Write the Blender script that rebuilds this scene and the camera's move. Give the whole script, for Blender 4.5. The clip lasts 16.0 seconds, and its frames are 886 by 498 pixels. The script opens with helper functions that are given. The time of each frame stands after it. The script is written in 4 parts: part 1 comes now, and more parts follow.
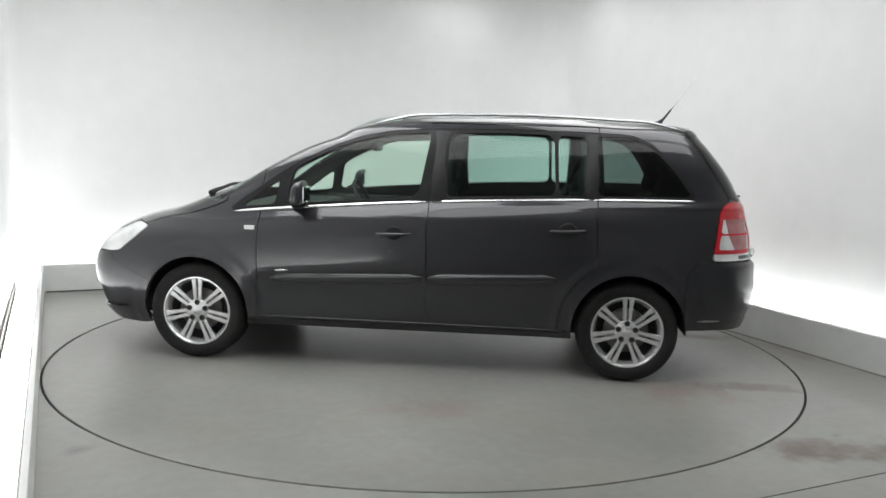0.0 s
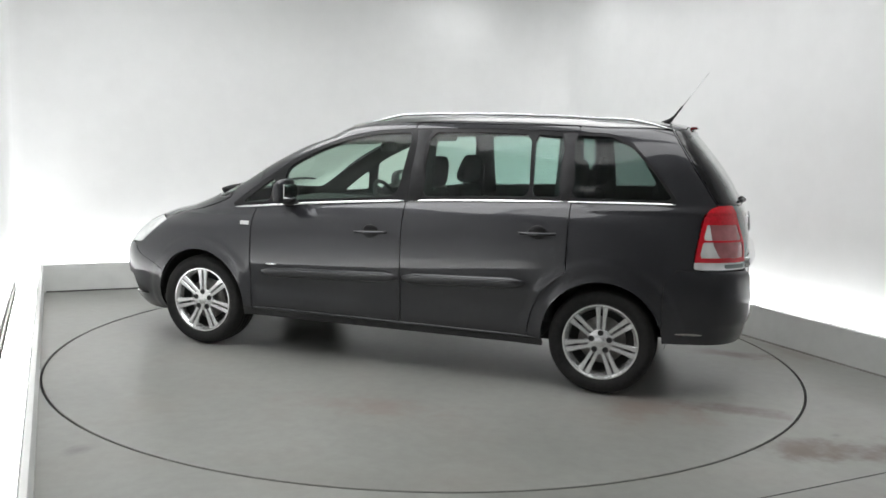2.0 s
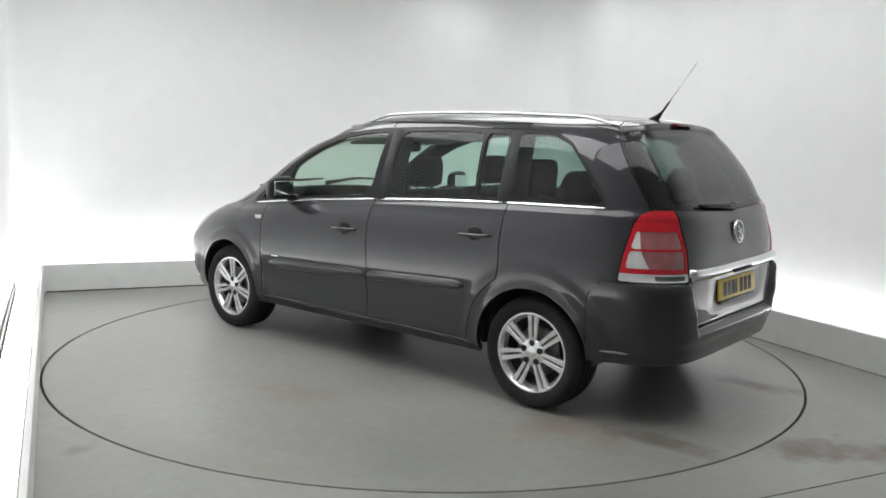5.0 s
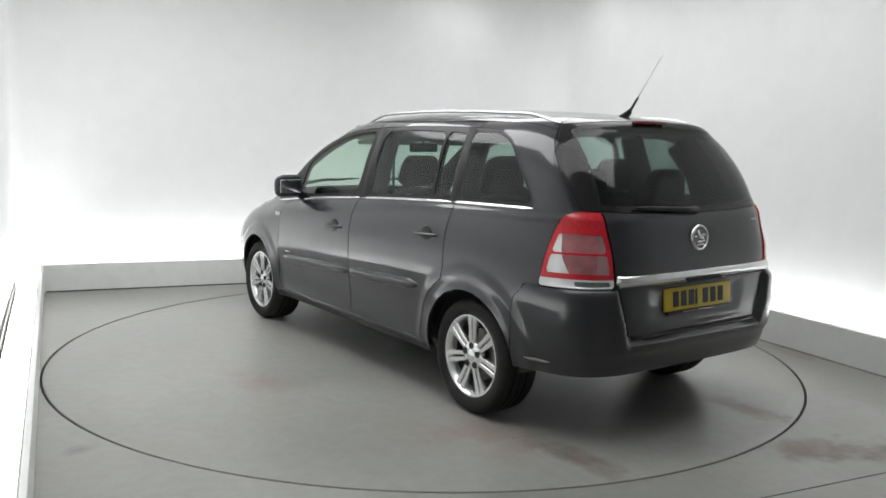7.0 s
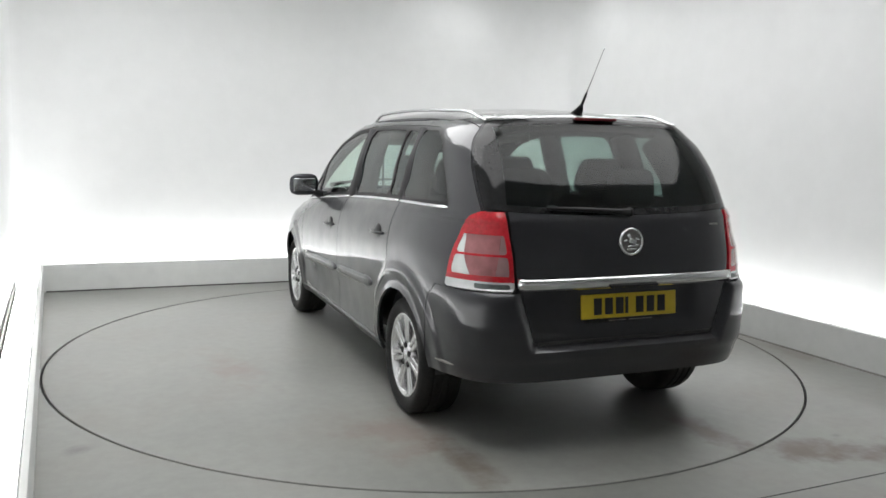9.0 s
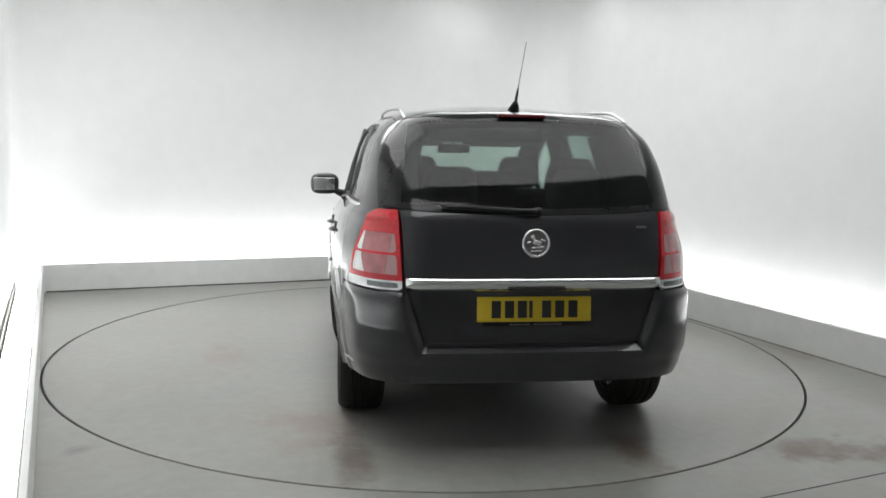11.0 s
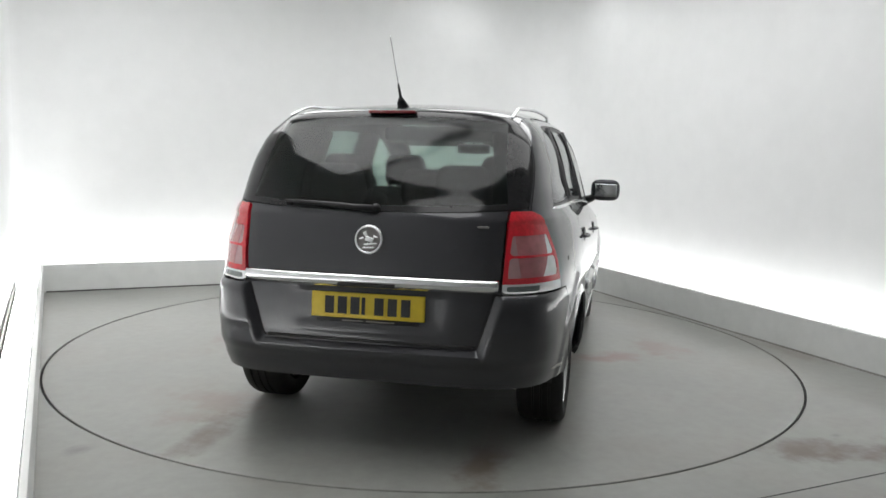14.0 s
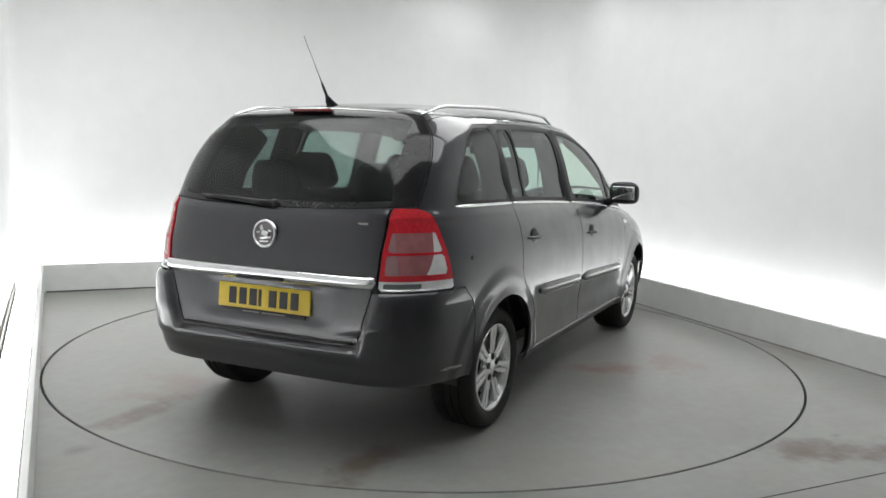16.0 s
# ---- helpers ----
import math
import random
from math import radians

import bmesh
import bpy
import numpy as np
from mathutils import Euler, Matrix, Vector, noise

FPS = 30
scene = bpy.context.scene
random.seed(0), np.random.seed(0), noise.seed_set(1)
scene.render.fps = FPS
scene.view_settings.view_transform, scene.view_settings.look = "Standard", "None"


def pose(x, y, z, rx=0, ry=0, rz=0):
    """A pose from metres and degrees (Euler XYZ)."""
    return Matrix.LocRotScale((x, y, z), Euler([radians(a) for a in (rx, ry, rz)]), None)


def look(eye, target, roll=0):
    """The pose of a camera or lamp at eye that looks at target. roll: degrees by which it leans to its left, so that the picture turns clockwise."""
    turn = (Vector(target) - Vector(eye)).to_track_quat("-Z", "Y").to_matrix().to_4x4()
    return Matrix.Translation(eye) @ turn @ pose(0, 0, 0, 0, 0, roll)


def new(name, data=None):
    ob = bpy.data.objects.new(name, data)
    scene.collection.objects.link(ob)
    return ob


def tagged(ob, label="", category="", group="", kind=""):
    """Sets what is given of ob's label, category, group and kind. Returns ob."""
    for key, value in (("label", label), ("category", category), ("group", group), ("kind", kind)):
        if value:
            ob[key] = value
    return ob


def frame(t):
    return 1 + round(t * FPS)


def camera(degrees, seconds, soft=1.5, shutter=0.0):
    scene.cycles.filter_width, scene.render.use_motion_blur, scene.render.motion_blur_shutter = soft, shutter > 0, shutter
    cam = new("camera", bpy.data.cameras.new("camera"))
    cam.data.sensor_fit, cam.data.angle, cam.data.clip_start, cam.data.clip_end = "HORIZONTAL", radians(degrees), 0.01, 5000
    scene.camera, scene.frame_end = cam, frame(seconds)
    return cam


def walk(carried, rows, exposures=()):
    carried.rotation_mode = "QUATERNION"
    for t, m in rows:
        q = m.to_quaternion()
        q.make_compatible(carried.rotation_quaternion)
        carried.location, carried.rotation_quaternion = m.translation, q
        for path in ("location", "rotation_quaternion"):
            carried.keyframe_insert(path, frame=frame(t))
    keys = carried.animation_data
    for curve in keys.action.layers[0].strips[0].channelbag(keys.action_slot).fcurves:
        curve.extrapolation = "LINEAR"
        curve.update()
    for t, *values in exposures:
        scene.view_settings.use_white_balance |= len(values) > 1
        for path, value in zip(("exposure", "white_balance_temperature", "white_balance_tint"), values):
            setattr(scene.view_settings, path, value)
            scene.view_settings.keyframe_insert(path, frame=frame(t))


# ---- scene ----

cam = camera(56.54, 16.0, soft=1.6)
EYE = Vector((0.0, -5.639, 1.4115))
YAW, PITCH = radians(-0.914), radians(-7.295)
AHEAD = Vector((-math.sin(YAW) * math.cos(PITCH), math.cos(YAW) * math.cos(PITCH), math.sin(PITCH)))
CAM_POSE = look(EYE, EYE + AHEAD, 1.719)
walk(cam, [(0.0, CAM_POSE), (16.0, CAM_POSE)])

# ---- world, lights, exposure ----
scene.view_settings.exposure = 0.0
world = bpy.data.worlds.new("world")
scene.world = world
world.use_nodes = True
world.node_tree.nodes["Background"].inputs[0].default_value = (0.6, 0.63, 0.66, 1)
world.node_tree.nodes["Background"].inputs[1].default_value = 0.05

# The bay is a rectangle turned by BAY degrees about the turntable's centre
BAY = 24.0
LEFT, RIGHT, BACK, FRONT = -2.45, 2.515, 2.82, -7.6
LIT = -3.0  # the white walls and their trough end here
KERB, GAP, CEIL = 0.245, 0.258, 3.05
BAYM = pose(0, 0, 0, 0, 0, BAY)
WEST = BAYM @ pose(-2.446, 0.64, 0, 0, 0, 0.46) @ pose(2.45, -0.64, 0)


COOL = (0.99, 0.994, 0.992)


# ---- materials ----
def nodes(name):
    m = bpy.data.materials.new(name)
    m.use_nodes = True
    return m, m.node_tree.nodes, m.node_tree.links, m.node_tree.nodes["Principled BSDF"]


def noise_node(nt, links, scale, detail=5.0, rough=0.55, coords="Object"):
    tc = nt.new("ShaderNodeTexCoord")
    n = nt.new("ShaderNodeTexNoise")
    n.inputs["Scale"].default_value, n.inputs["Detail"].default_value, n.inputs["Roughness"].default_value = scale, detail, rough
    links.new(tc.outputs[coords], n.inputs["Vector"])
    return n


def ramp(nt, links, source, stops):
    r = nt.new("ShaderNodeValToRGB")
    els = r.color_ramp.elements
    while len(els) < len(stops):
        els.new(0.5)
    for e, (p, c) in zip(els, stops):
        e.position, e.color = p, (*c, 1) if len(c) == 3 else c
    links.new(source, r.inputs["Fac"])
    return r


def bump(nt, links, source, strength, dist, bsdf):
    b = nt.new("ShaderNodeBump")
    b.inputs["Strength"].default_value, b.inputs["Distance"].default_value = strength, dist
    links.new(source, b.inputs["Height"])
    links.new(b.outputs["Normal"], bsdf.inputs["Normal"])


def grained(name, a, b, rough=0.5, scale=30.0, metal=0.0, bumps=0.0, coat=0.0, spec=0.5):
    """A surface that varies between two colours at two scales."""
    m, nt, links, p = nodes(name)
    n1, n2 = noise_node(nt, links, scale), noise_node(nt, links, scale * 0.11, 3)
    mix = nt.new("ShaderNodeMath")
    mix.operation = "MULTIPLY_ADD"
    mix.inputs[1].default_value, mix.inputs[2].default_value = 0.5, 0.0
    links.new(n1.outputs["Fac"], mix.inputs[0])
    add = nt.new("ShaderNodeMath")
    add.operation = "MULTIPLY_ADD"
    add.inputs[1].default_value = 0.5
    links.new(n2.outputs["Fac"], add.inputs[0])
    links.new(mix.outputs[0], add.inputs[2])
    r = ramp(nt, links, add.outputs[0], [(0.35, a), (0.65, b)])
    links.new(r.outputs["Color"], p.inputs["Base Color"])
    p.inputs["Roughness"].default_value, p.inputs["Metallic"].default_value = rough, metal
    p.inputs["Coat Weight"].default_value, p.inputs["Coat Roughness"].default_value = coat, 0.06
    p.inputs["Specular IOR Level"].default_value = spec
    if bumps:
        bump(nt, links, n1.outputs["Fac"], bumps, 0.002, p)
    return m


def paint():
    """Dark grey metallic car paint under a clear coat, with flakes and a thin film of dust."""
    m, nt, links, p = nodes("car_paint")
    n = noise_node(nt, links, 900.0, 2)
    r = ramp(nt, links, n.outputs["Fac"], [(0.3, (0.022, 0.0225, 0.026)), (0.7, (0.038, 0.0385, 0.0445))])
    links.new(r.outputs["Color"], p.inputs["Base Color"])
    p.inputs["Metallic"].default_value = 0.55
    p.inputs["Specular IOR Level"].default_value, p.inputs["Coat IOR"].default_value = 0.15, 1.56
    d = noise_node(nt, links, 6.0, 6)
    rr = ramp(nt, links, d.outputs["Fac"], [(0.35, (0.31,) * 3), (0.75, (0.40,) * 3)])
    links.new(rr.outputs["Color"], p.inputs["Roughness"])
    p.inputs["Coat Weight"].default_value, p.inputs["Coat Roughness"].default_value = 1.0, 0.03
    return m


def glass(name, tint, rough=0.07):
    """A tinted pane: what is behind shows through the tint, with the mirror sheen of glass over it."""
    m, nt, links, p = nodes(name)
    nt.remove(p)
    tr, gl, lw, mx = (nt.new("ShaderNode" + k) for k in ("BsdfTransparent", "BsdfGlossy", "LayerWeight", "MixShader"))
    tr.inputs["Color"].default_value = (*tint, 1)
    gl.inputs["Roughness"].default_value, gl.inputs["Color"].default_value = rough, (1, 1, 1, 1)
    lw.inputs["Blend"].default_value = 0.5
    power, scale = nt.new("ShaderNodeMath"), nt.new("ShaderNodeMath")
    power.operation, power.inputs[1].default_value = "POWER", 4.0
    scale.operation, scale.inputs[1].default_value, scale.inputs[2].default_value = "MULTIPLY_ADD", 0.80, 0.03
    links.new(lw.outputs["Facing"], power.inputs[0])
    links.new(power.outputs[0], scale.inputs[0])
    links.new(scale.outputs[0], mx.inputs[0])
    links.new(tr.outputs[0], mx.inputs[1])
    links.new(gl.outputs[0], mx.inputs[2])
    links.new(mx.outputs[0], nt["Material Output"].inputs["Surface"])
    return m


def tint(name, colour):
    """The inner face of a pane, which only tints."""
    m, nt, links, p = nodes(name)
    nt.remove(p)
    tr = nt.new("ShaderNodeBsdfTransparent")
    tr.inputs["Color"].default_value = (*colour, 1)
    links.new(tr.outputs[0], nt["Material Output"].inputs["Surface"])
    return m


def lens(name, colour, rough=0.12, scale=60.0, metal=0.0):
    m, nt, links, p = nodes(name)
    n = noise_node(nt, links, scale, 2)
    r = ramp(nt, links, n.outputs["Fac"], [(0.38, tuple(c * 0.8 for c in colour)), (0.62, colour)])
    links.new(r.outputs["Color"], p.inputs["Base Color"])
    p.inputs["Roughness"].default_value = rough
    p.inputs["Coat Weight"].default_value = 0.6
    w = nt.new("ShaderNodeTexWave")
    w.inputs["Scale"].default_value = 40.0
    tc = nt.new("ShaderNodeTexCoord")
    links.new(tc.outputs["Object"], w.inputs["Vector"])
    bump(nt, links, w.outputs["Fac"], 0.07, 0.003, p)
    p.inputs["Metallic"].default_value = metal
    return m


def glow(name, strength, colour=(1, 1, 1)):
    m, nt, links, p = nodes(name)
    p.inputs["Base Color"].default_value = (0.9, 0.9, 0.9, 1)
    p.inputs["Emission Color"].default_value, p.inputs["Emission Strength"].default_value = (*colour, 1), strength
    return m


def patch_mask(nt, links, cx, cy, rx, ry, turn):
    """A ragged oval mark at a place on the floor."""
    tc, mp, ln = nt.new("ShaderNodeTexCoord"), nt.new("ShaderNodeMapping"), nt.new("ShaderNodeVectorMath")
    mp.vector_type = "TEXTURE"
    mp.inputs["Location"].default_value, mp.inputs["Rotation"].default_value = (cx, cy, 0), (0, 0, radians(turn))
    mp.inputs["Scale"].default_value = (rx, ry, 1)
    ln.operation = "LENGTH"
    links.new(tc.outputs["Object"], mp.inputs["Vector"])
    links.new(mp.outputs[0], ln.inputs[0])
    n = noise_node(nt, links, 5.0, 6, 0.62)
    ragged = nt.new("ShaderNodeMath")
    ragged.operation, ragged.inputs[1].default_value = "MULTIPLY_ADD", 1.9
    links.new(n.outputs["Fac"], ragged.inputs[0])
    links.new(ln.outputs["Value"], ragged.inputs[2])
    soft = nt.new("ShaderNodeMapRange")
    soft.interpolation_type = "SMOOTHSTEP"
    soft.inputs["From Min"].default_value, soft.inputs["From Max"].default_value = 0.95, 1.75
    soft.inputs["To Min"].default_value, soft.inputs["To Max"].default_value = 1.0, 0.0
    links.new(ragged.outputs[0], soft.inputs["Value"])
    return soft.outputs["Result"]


def floor_paint(name, stains, marks):
    """Grey floor paint: cloudy wear, scuffs and, in places, brown rust, tyre marks and greyer ovals."""
    m, nt, links, p = nodes(name)
    a, b, c = noise_node(nt, links, 0.9, 4, 0.5), noise_node(nt, links, 14.0, 6, 0.6), noise_node(nt, links, 1.7, 4, 0.5)
    base = ramp(nt, links, a.outputs["Fac"], [(0.30, (0.222, 0.226, 0.210)), (0.70, (0.318, 0.322, 0.302))])
    fine = ramp(nt, links, b.outputs["Fac"], [(0.3, (0.88,) * 3), (0.7, (1.0,) * 3)])
    mul = nt.new("ShaderNodeMixRGB")
    mul.blend_type, mul.inputs[0].default_value = "MULTIPLY", 1.0
    links.new(base.outputs["Color"], mul.inputs[1])
    links.new(fine.outputs["Color"], mul.inputs[2])
    dirt = ramp(nt, links, c.outputs["Fac"], [(0.50, (0, 0, 0)), (0.80, (1, 1, 1))])
    mix = nt.new("ShaderNodeMixRGB")
    mix.inputs[2].default_value = (0.20, 0.165, 0.135, 1)
    k = nt.new("ShaderNodeMath")
    k.operation, k.inputs[1].default_value = "MULTIPLY", stains
    links.new(dirt.outputs["Color"], k.inputs[0])
    links.new(k.outputs[0], mix.inputs[0])
    links.new(mul.outputs["Color"], mix.inputs[1])
    last = mix.outputs["Color"]
    for cx, cy, rx, ry, turn, colour, weight in marks:
        mask = patch_mask(nt, links, cx, cy, rx, ry, turn)
        k = nt.new("ShaderNodeMath")
        k.operation, k.inputs[1].default_value = "MULTIPLY", weight
        links.new(mask, k.inputs[0])
        layer = nt.new("ShaderNodeMixRGB")
        layer.inputs[2].default_value = (*colour, 1)
        links.new(k.outputs[0], layer.inputs[0])
        links.new(last, layer.inputs[1])
        last = layer.outputs["Color"]
    links.new(last, p.inputs["Base Color"])
    rr = ramp(nt, links, a.outputs["Fac"], [(0.3, (0.30,) * 3), (0.7, (0.40,) * 3)])
    links.new(rr.outputs["Color"], p.inputs["Roughness"])
    bump(nt, links, b.outputs["Fac"], 0.12, 0.002, p)
    return m


PAINT = paint()
WALL = grained("white_wall_paint", (0.705, 0.71, 0.71), (0.745, 0.75, 0.75), 0.75, 6.0, bumps=0.05)
PALE_WALL = grained("pale_wall_paint", (0.66, 0.665, 0.67), (0.73, 0.735, 0.74), 0.75, 6.0)
CEILING = grained("ceiling_paint", (0.66, 0.67, 0.66), (0.72, 0.73, 0.72), 0.8, 5.0)
JOINT_BROWN = grained("brown_joint_dirt", (0.16, 0.155, 0.145), (0.26, 0.255, 0.24), 0.8, 12.0)
JOINT_DARK = grained("joint_dirt_and_shade", (0.06, 0.06, 0.058), (0.11, 0.11, 0.105), 0.8, 20.0)
KERB_PAINT = grained("kerb_paint", (0.60, 0.608, 0.595), (0.68, 0.688, 0.675), 0.6, 9.0, bumps=0.1)
BROWN, RUSTY, SOOT = (0.11, 0.080, 0.060), (0.215, 0.140, 0.112), (0.10, 0.10, 0.095)
FLOOR = floor_paint("grey_floor_paint", 0.3, [(-2.256, -1.263, 0.13, 0.09, 30, SOOT, 0.6), (0.95, -2.43, 0.46, 0.24, -20, BROWN, 0.9), (1.30, -2.58, 0.60, 0.24, -10, BROWN, 0.9),
                                              (1.253, -2.335, 0.08, 0.05, 0, SOOT, 0.5), (2.1, -0.9, 0.6, 0.9, 0, (0.26, 0.25, 0.23), 0.45), (2.42, -0.95, 0.16, 0.75, 0, (0.17, 0.14, 0.115), 0.55)])
# The last mark darkens a broad oval about the rear axle.
TABLE = floor_paint("turntable_paint", 0.35, [(-2.02, 0.60, 0.55, 0.17, 0, BROWN, 0.75), (-2.00, -0.76, 0.55, 0.16, 3, BROWN, 0.85), (-1.55, -0.74, 0.6, 0.22, 0, (0.24, 0.22, 0.2), 0.5),
                                              (0.10, -1.25, 0.6, 0.22, 125, RUSTY, 0.85), (0.5, -1.62, 0.5, 0.3, 40, RUSTY, 0.55), (-1.6, 0.75, 0.5, 0.4, 0, RUSTY, 0.5), (-0.2, 1.35, 0.7, 0.25, 10, RUSTY, 0.4),
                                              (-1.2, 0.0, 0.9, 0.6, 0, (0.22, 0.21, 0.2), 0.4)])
DARK = grained("dark_gap", (0.012, 0.012, 0.012), (0.02, 0.02, 0.02), 0.8, 20.0)
TRIM = grained("black_trim", (0.008, 0.008, 0.009), (0.015, 0.015, 0.016), 0.4, 60.0, spec=0.25)
BLACK_GLASS = grained("black_glass_border", (0.010, 0.010, 0.011), (0.016, 0.016, 0.017), 0.10, 60.0, spec=0.38)
PLASTIC = grained("grained_black_plastic", (0.018, 0.018, 0.019), (0.03, 0.03, 0.032), 0.5, 120.0, bumps=0.2)
RUBBER = grained("tyre_rubber", (0.009, 0.009, 0.009), (0.020, 0.0195, 0.019), 0.7, 40.0, bumps=0.2, spec=0.3)
CLOTH = grained("dark_seat_cloth", (0.020, 0.021, 0.023), (0.032, 0.033, 0.036), 0.9, 30.0)
CABIN = grained("dark_cabin_trim", (0.022, 0.022, 0.024), (0.034, 0.034, 0.037), 0.75, 30.0)
HEADLINING = grained("grey_headlining", (0.22, 0.22, 0.21), (0.28, 0.28, 0.27), 0.9, 120.0)
CHROME = grained("chrome", (0.72, 0.73, 0.74), (0.82, 0.83, 0.84), 0.10, 20.0, metal=1.0)
SILVER = grained("satin_silver", (0.62, 0.63, 0.64), (0.72, 0.73, 0.74), 0.26, 30.0, metal=1.0)
ALLOY = grained("alloy_wheel_lacquer", (0.66, 0.665, 0.67), (0.78, 0.785, 0.79), 0.25, 30.0, metal=0.75, coat=0.4)
STEEL = grained("brake_steel", (0.16, 0.155, 0.15), (0.28, 0.27, 0.26), 0.45, 60.0, metal=0.8)
RED = lens("red_lens", (0.56, 0.012, 0.024), 0.08)
PINK = lens("smoked_reflector_lens", (0.44, 0.165, 0.175), 0.12, scale=16.0, metal=0.3)
BOWL = lens("pale_reflector_bowl", (0.52, 0.30, 0.31), 0.14, scale=9.0, metal=0.5)
DARK_RED = lens("dark_red_lens", (0.14, 0.008, 0.012), 0.2)
CLEAR = lens("clear_lens", (0.82, 0.83, 0.83), 0.14, scale=9.0, metal=0.3)
SMOKE = lens("grey_reverse_lens", (0.13, 0.15, 0.145), 0.1)
YELLOW = grained("yellow_plate", (0.60, 0.44, 0.02), (0.68, 0.50, 0.03), 0.35, 30.0)
INK = grained("black_ink", (0.012, 0.012, 0.012), (0.02, 0.02, 0.02), 0.5, 30.0)
GLASS_FRONT = glass("green_tinted_glass", (0.88, 0.95, 0.91))
GLASS_REAR = glass("privacy_glass", (0.55, 0.71, 0.66))
GLASS_DARK = glass("dark_privacy_glass", (0.34, 0.425, 0.40))
TINT_FRONT, TINT_REAR, TINT_DARK = tint("green_tint", (0.88, 0.95, 0.91)), tint("privacy_tint", (0.99, 0.99, 0.99)), tint("dark_privacy_tint", (0.98, 0.98, 0.98))
PANEL_GLOW = glow("light_panel_glow", 6.0, COOL)
PANEL_SOFT = glow("soft_panel_glow", 2.35, COOL)
PANEL_MILD = glow("mild_panel_glow", 3.75, COOL)
TUBE_GLOW = glow("strip_glow", 12.0, COOL)
TUBE_DIM = glow("dim_strip_glow", 10.0, COOL)
TUBE_BRIGHT = glow("bright_strip_glow", 15.0, COOL)


# ---- mesh helpers ----
def mesh_ob(name, bm, mat, parent=None, label="", smooth=True):
    me = bpy.data.meshes.new(name)
    bm.to_mesh(me)
    bm.free()
    me.materials.append(mat)
    for f in me.polygons:
        f.use_smooth = smooth
    ob = new(name, me)
    if parent:
        ob.parent = parent
    if label:
        ob["label"] = label
    return ob


part = mesh_ob


def box(bm, lo, hi, bevel=0.0, seg=2, m=None):
    lo, hi = Vector(lo), Vector(hi)
    made = bmesh.ops.create_cube(bm, size=1.0, matrix=(m or Matrix()) @ Matrix.Translation((lo + hi) / 2) @ Matrix.Diagonal((*(hi - lo), 1)))
    if bevel:
        edges = list({e for v in made["verts"] for e in v.link_edges})
        bmesh.ops.bevel(bm, geom=edges, offset=bevel, segments=seg, profile=0.6, affect="EDGES", clamp_overlap=True)


def boxes(*items):
    bm = bmesh.new()
    for lo, hi, bevel in items:
        box(bm, lo, hi, bevel)
    return bm


def lathe(bm, profile, steps, m, close=False):
    """Turn (radius, height) rows about the z axis of m."""
    rings = []
    for r, h in profile:
        rings.append([bm.verts.new(m @ Vector((r * math.cos(k * math.tau / steps), r * math.sin(k * math.tau / steps), h))) for k in range(steps)])
    rows = list(zip(rings, rings[1:] + ([rings[0]] if close else []))) if close else list(zip(rings, rings[1:]))
    for a, b in rows:
        for k in range(steps):
            bm.faces.new((a[k], a[(k + 1) % steps], b[(k + 1) % steps], b[k]))


def tube(bm, pts, radius, steps=8, flat=1.0):
    """A round bar along points; flat squeezes its height; radius may be a list."""
    pts = [Vector(p) for p in pts]
    rad = radius if isinstance(radius, (list, tuple)) else [radius] * len(pts)
    rings = []
    for i, p in enumerate(pts):
        d = (pts[min(i + 1, len(pts) - 1)] - pts[max(i - 1, 0)]).normalized()
        s = d.cross(Vector((0, 0, 1)))
        s = s.normalized() if s.length > 1e-4 else Vector((1, 0, 0))
        n = s.cross(d)
        rings.append([bm.verts.new(p + rad[i] * (s * math.cos(k * math.tau / steps) + n * flat * math.sin(k * math.tau / steps))) for k in range(steps)])
    for a, b in zip(rings, rings[1:]):
        for k in range(steps):
            bm.faces.new((a[k], a[(k + 1) % steps], b[(k + 1) % steps], b[k]))
    bm.faces.new(rings[0][::-1])
    bm.faces.new(rings[-1])
    bmesh.ops.recalc_face_normals(bm, faces=bm.faces)


# ---- the bay ----
def structure(name, bm, mat, label, m=BAYM, smooth=False):
    ob = mesh_ob(name, bm, mat, smooth=smooth)
    ob.matrix_world = m
    return tagged(ob, label, "room", kind="structure")


RT = 2.442


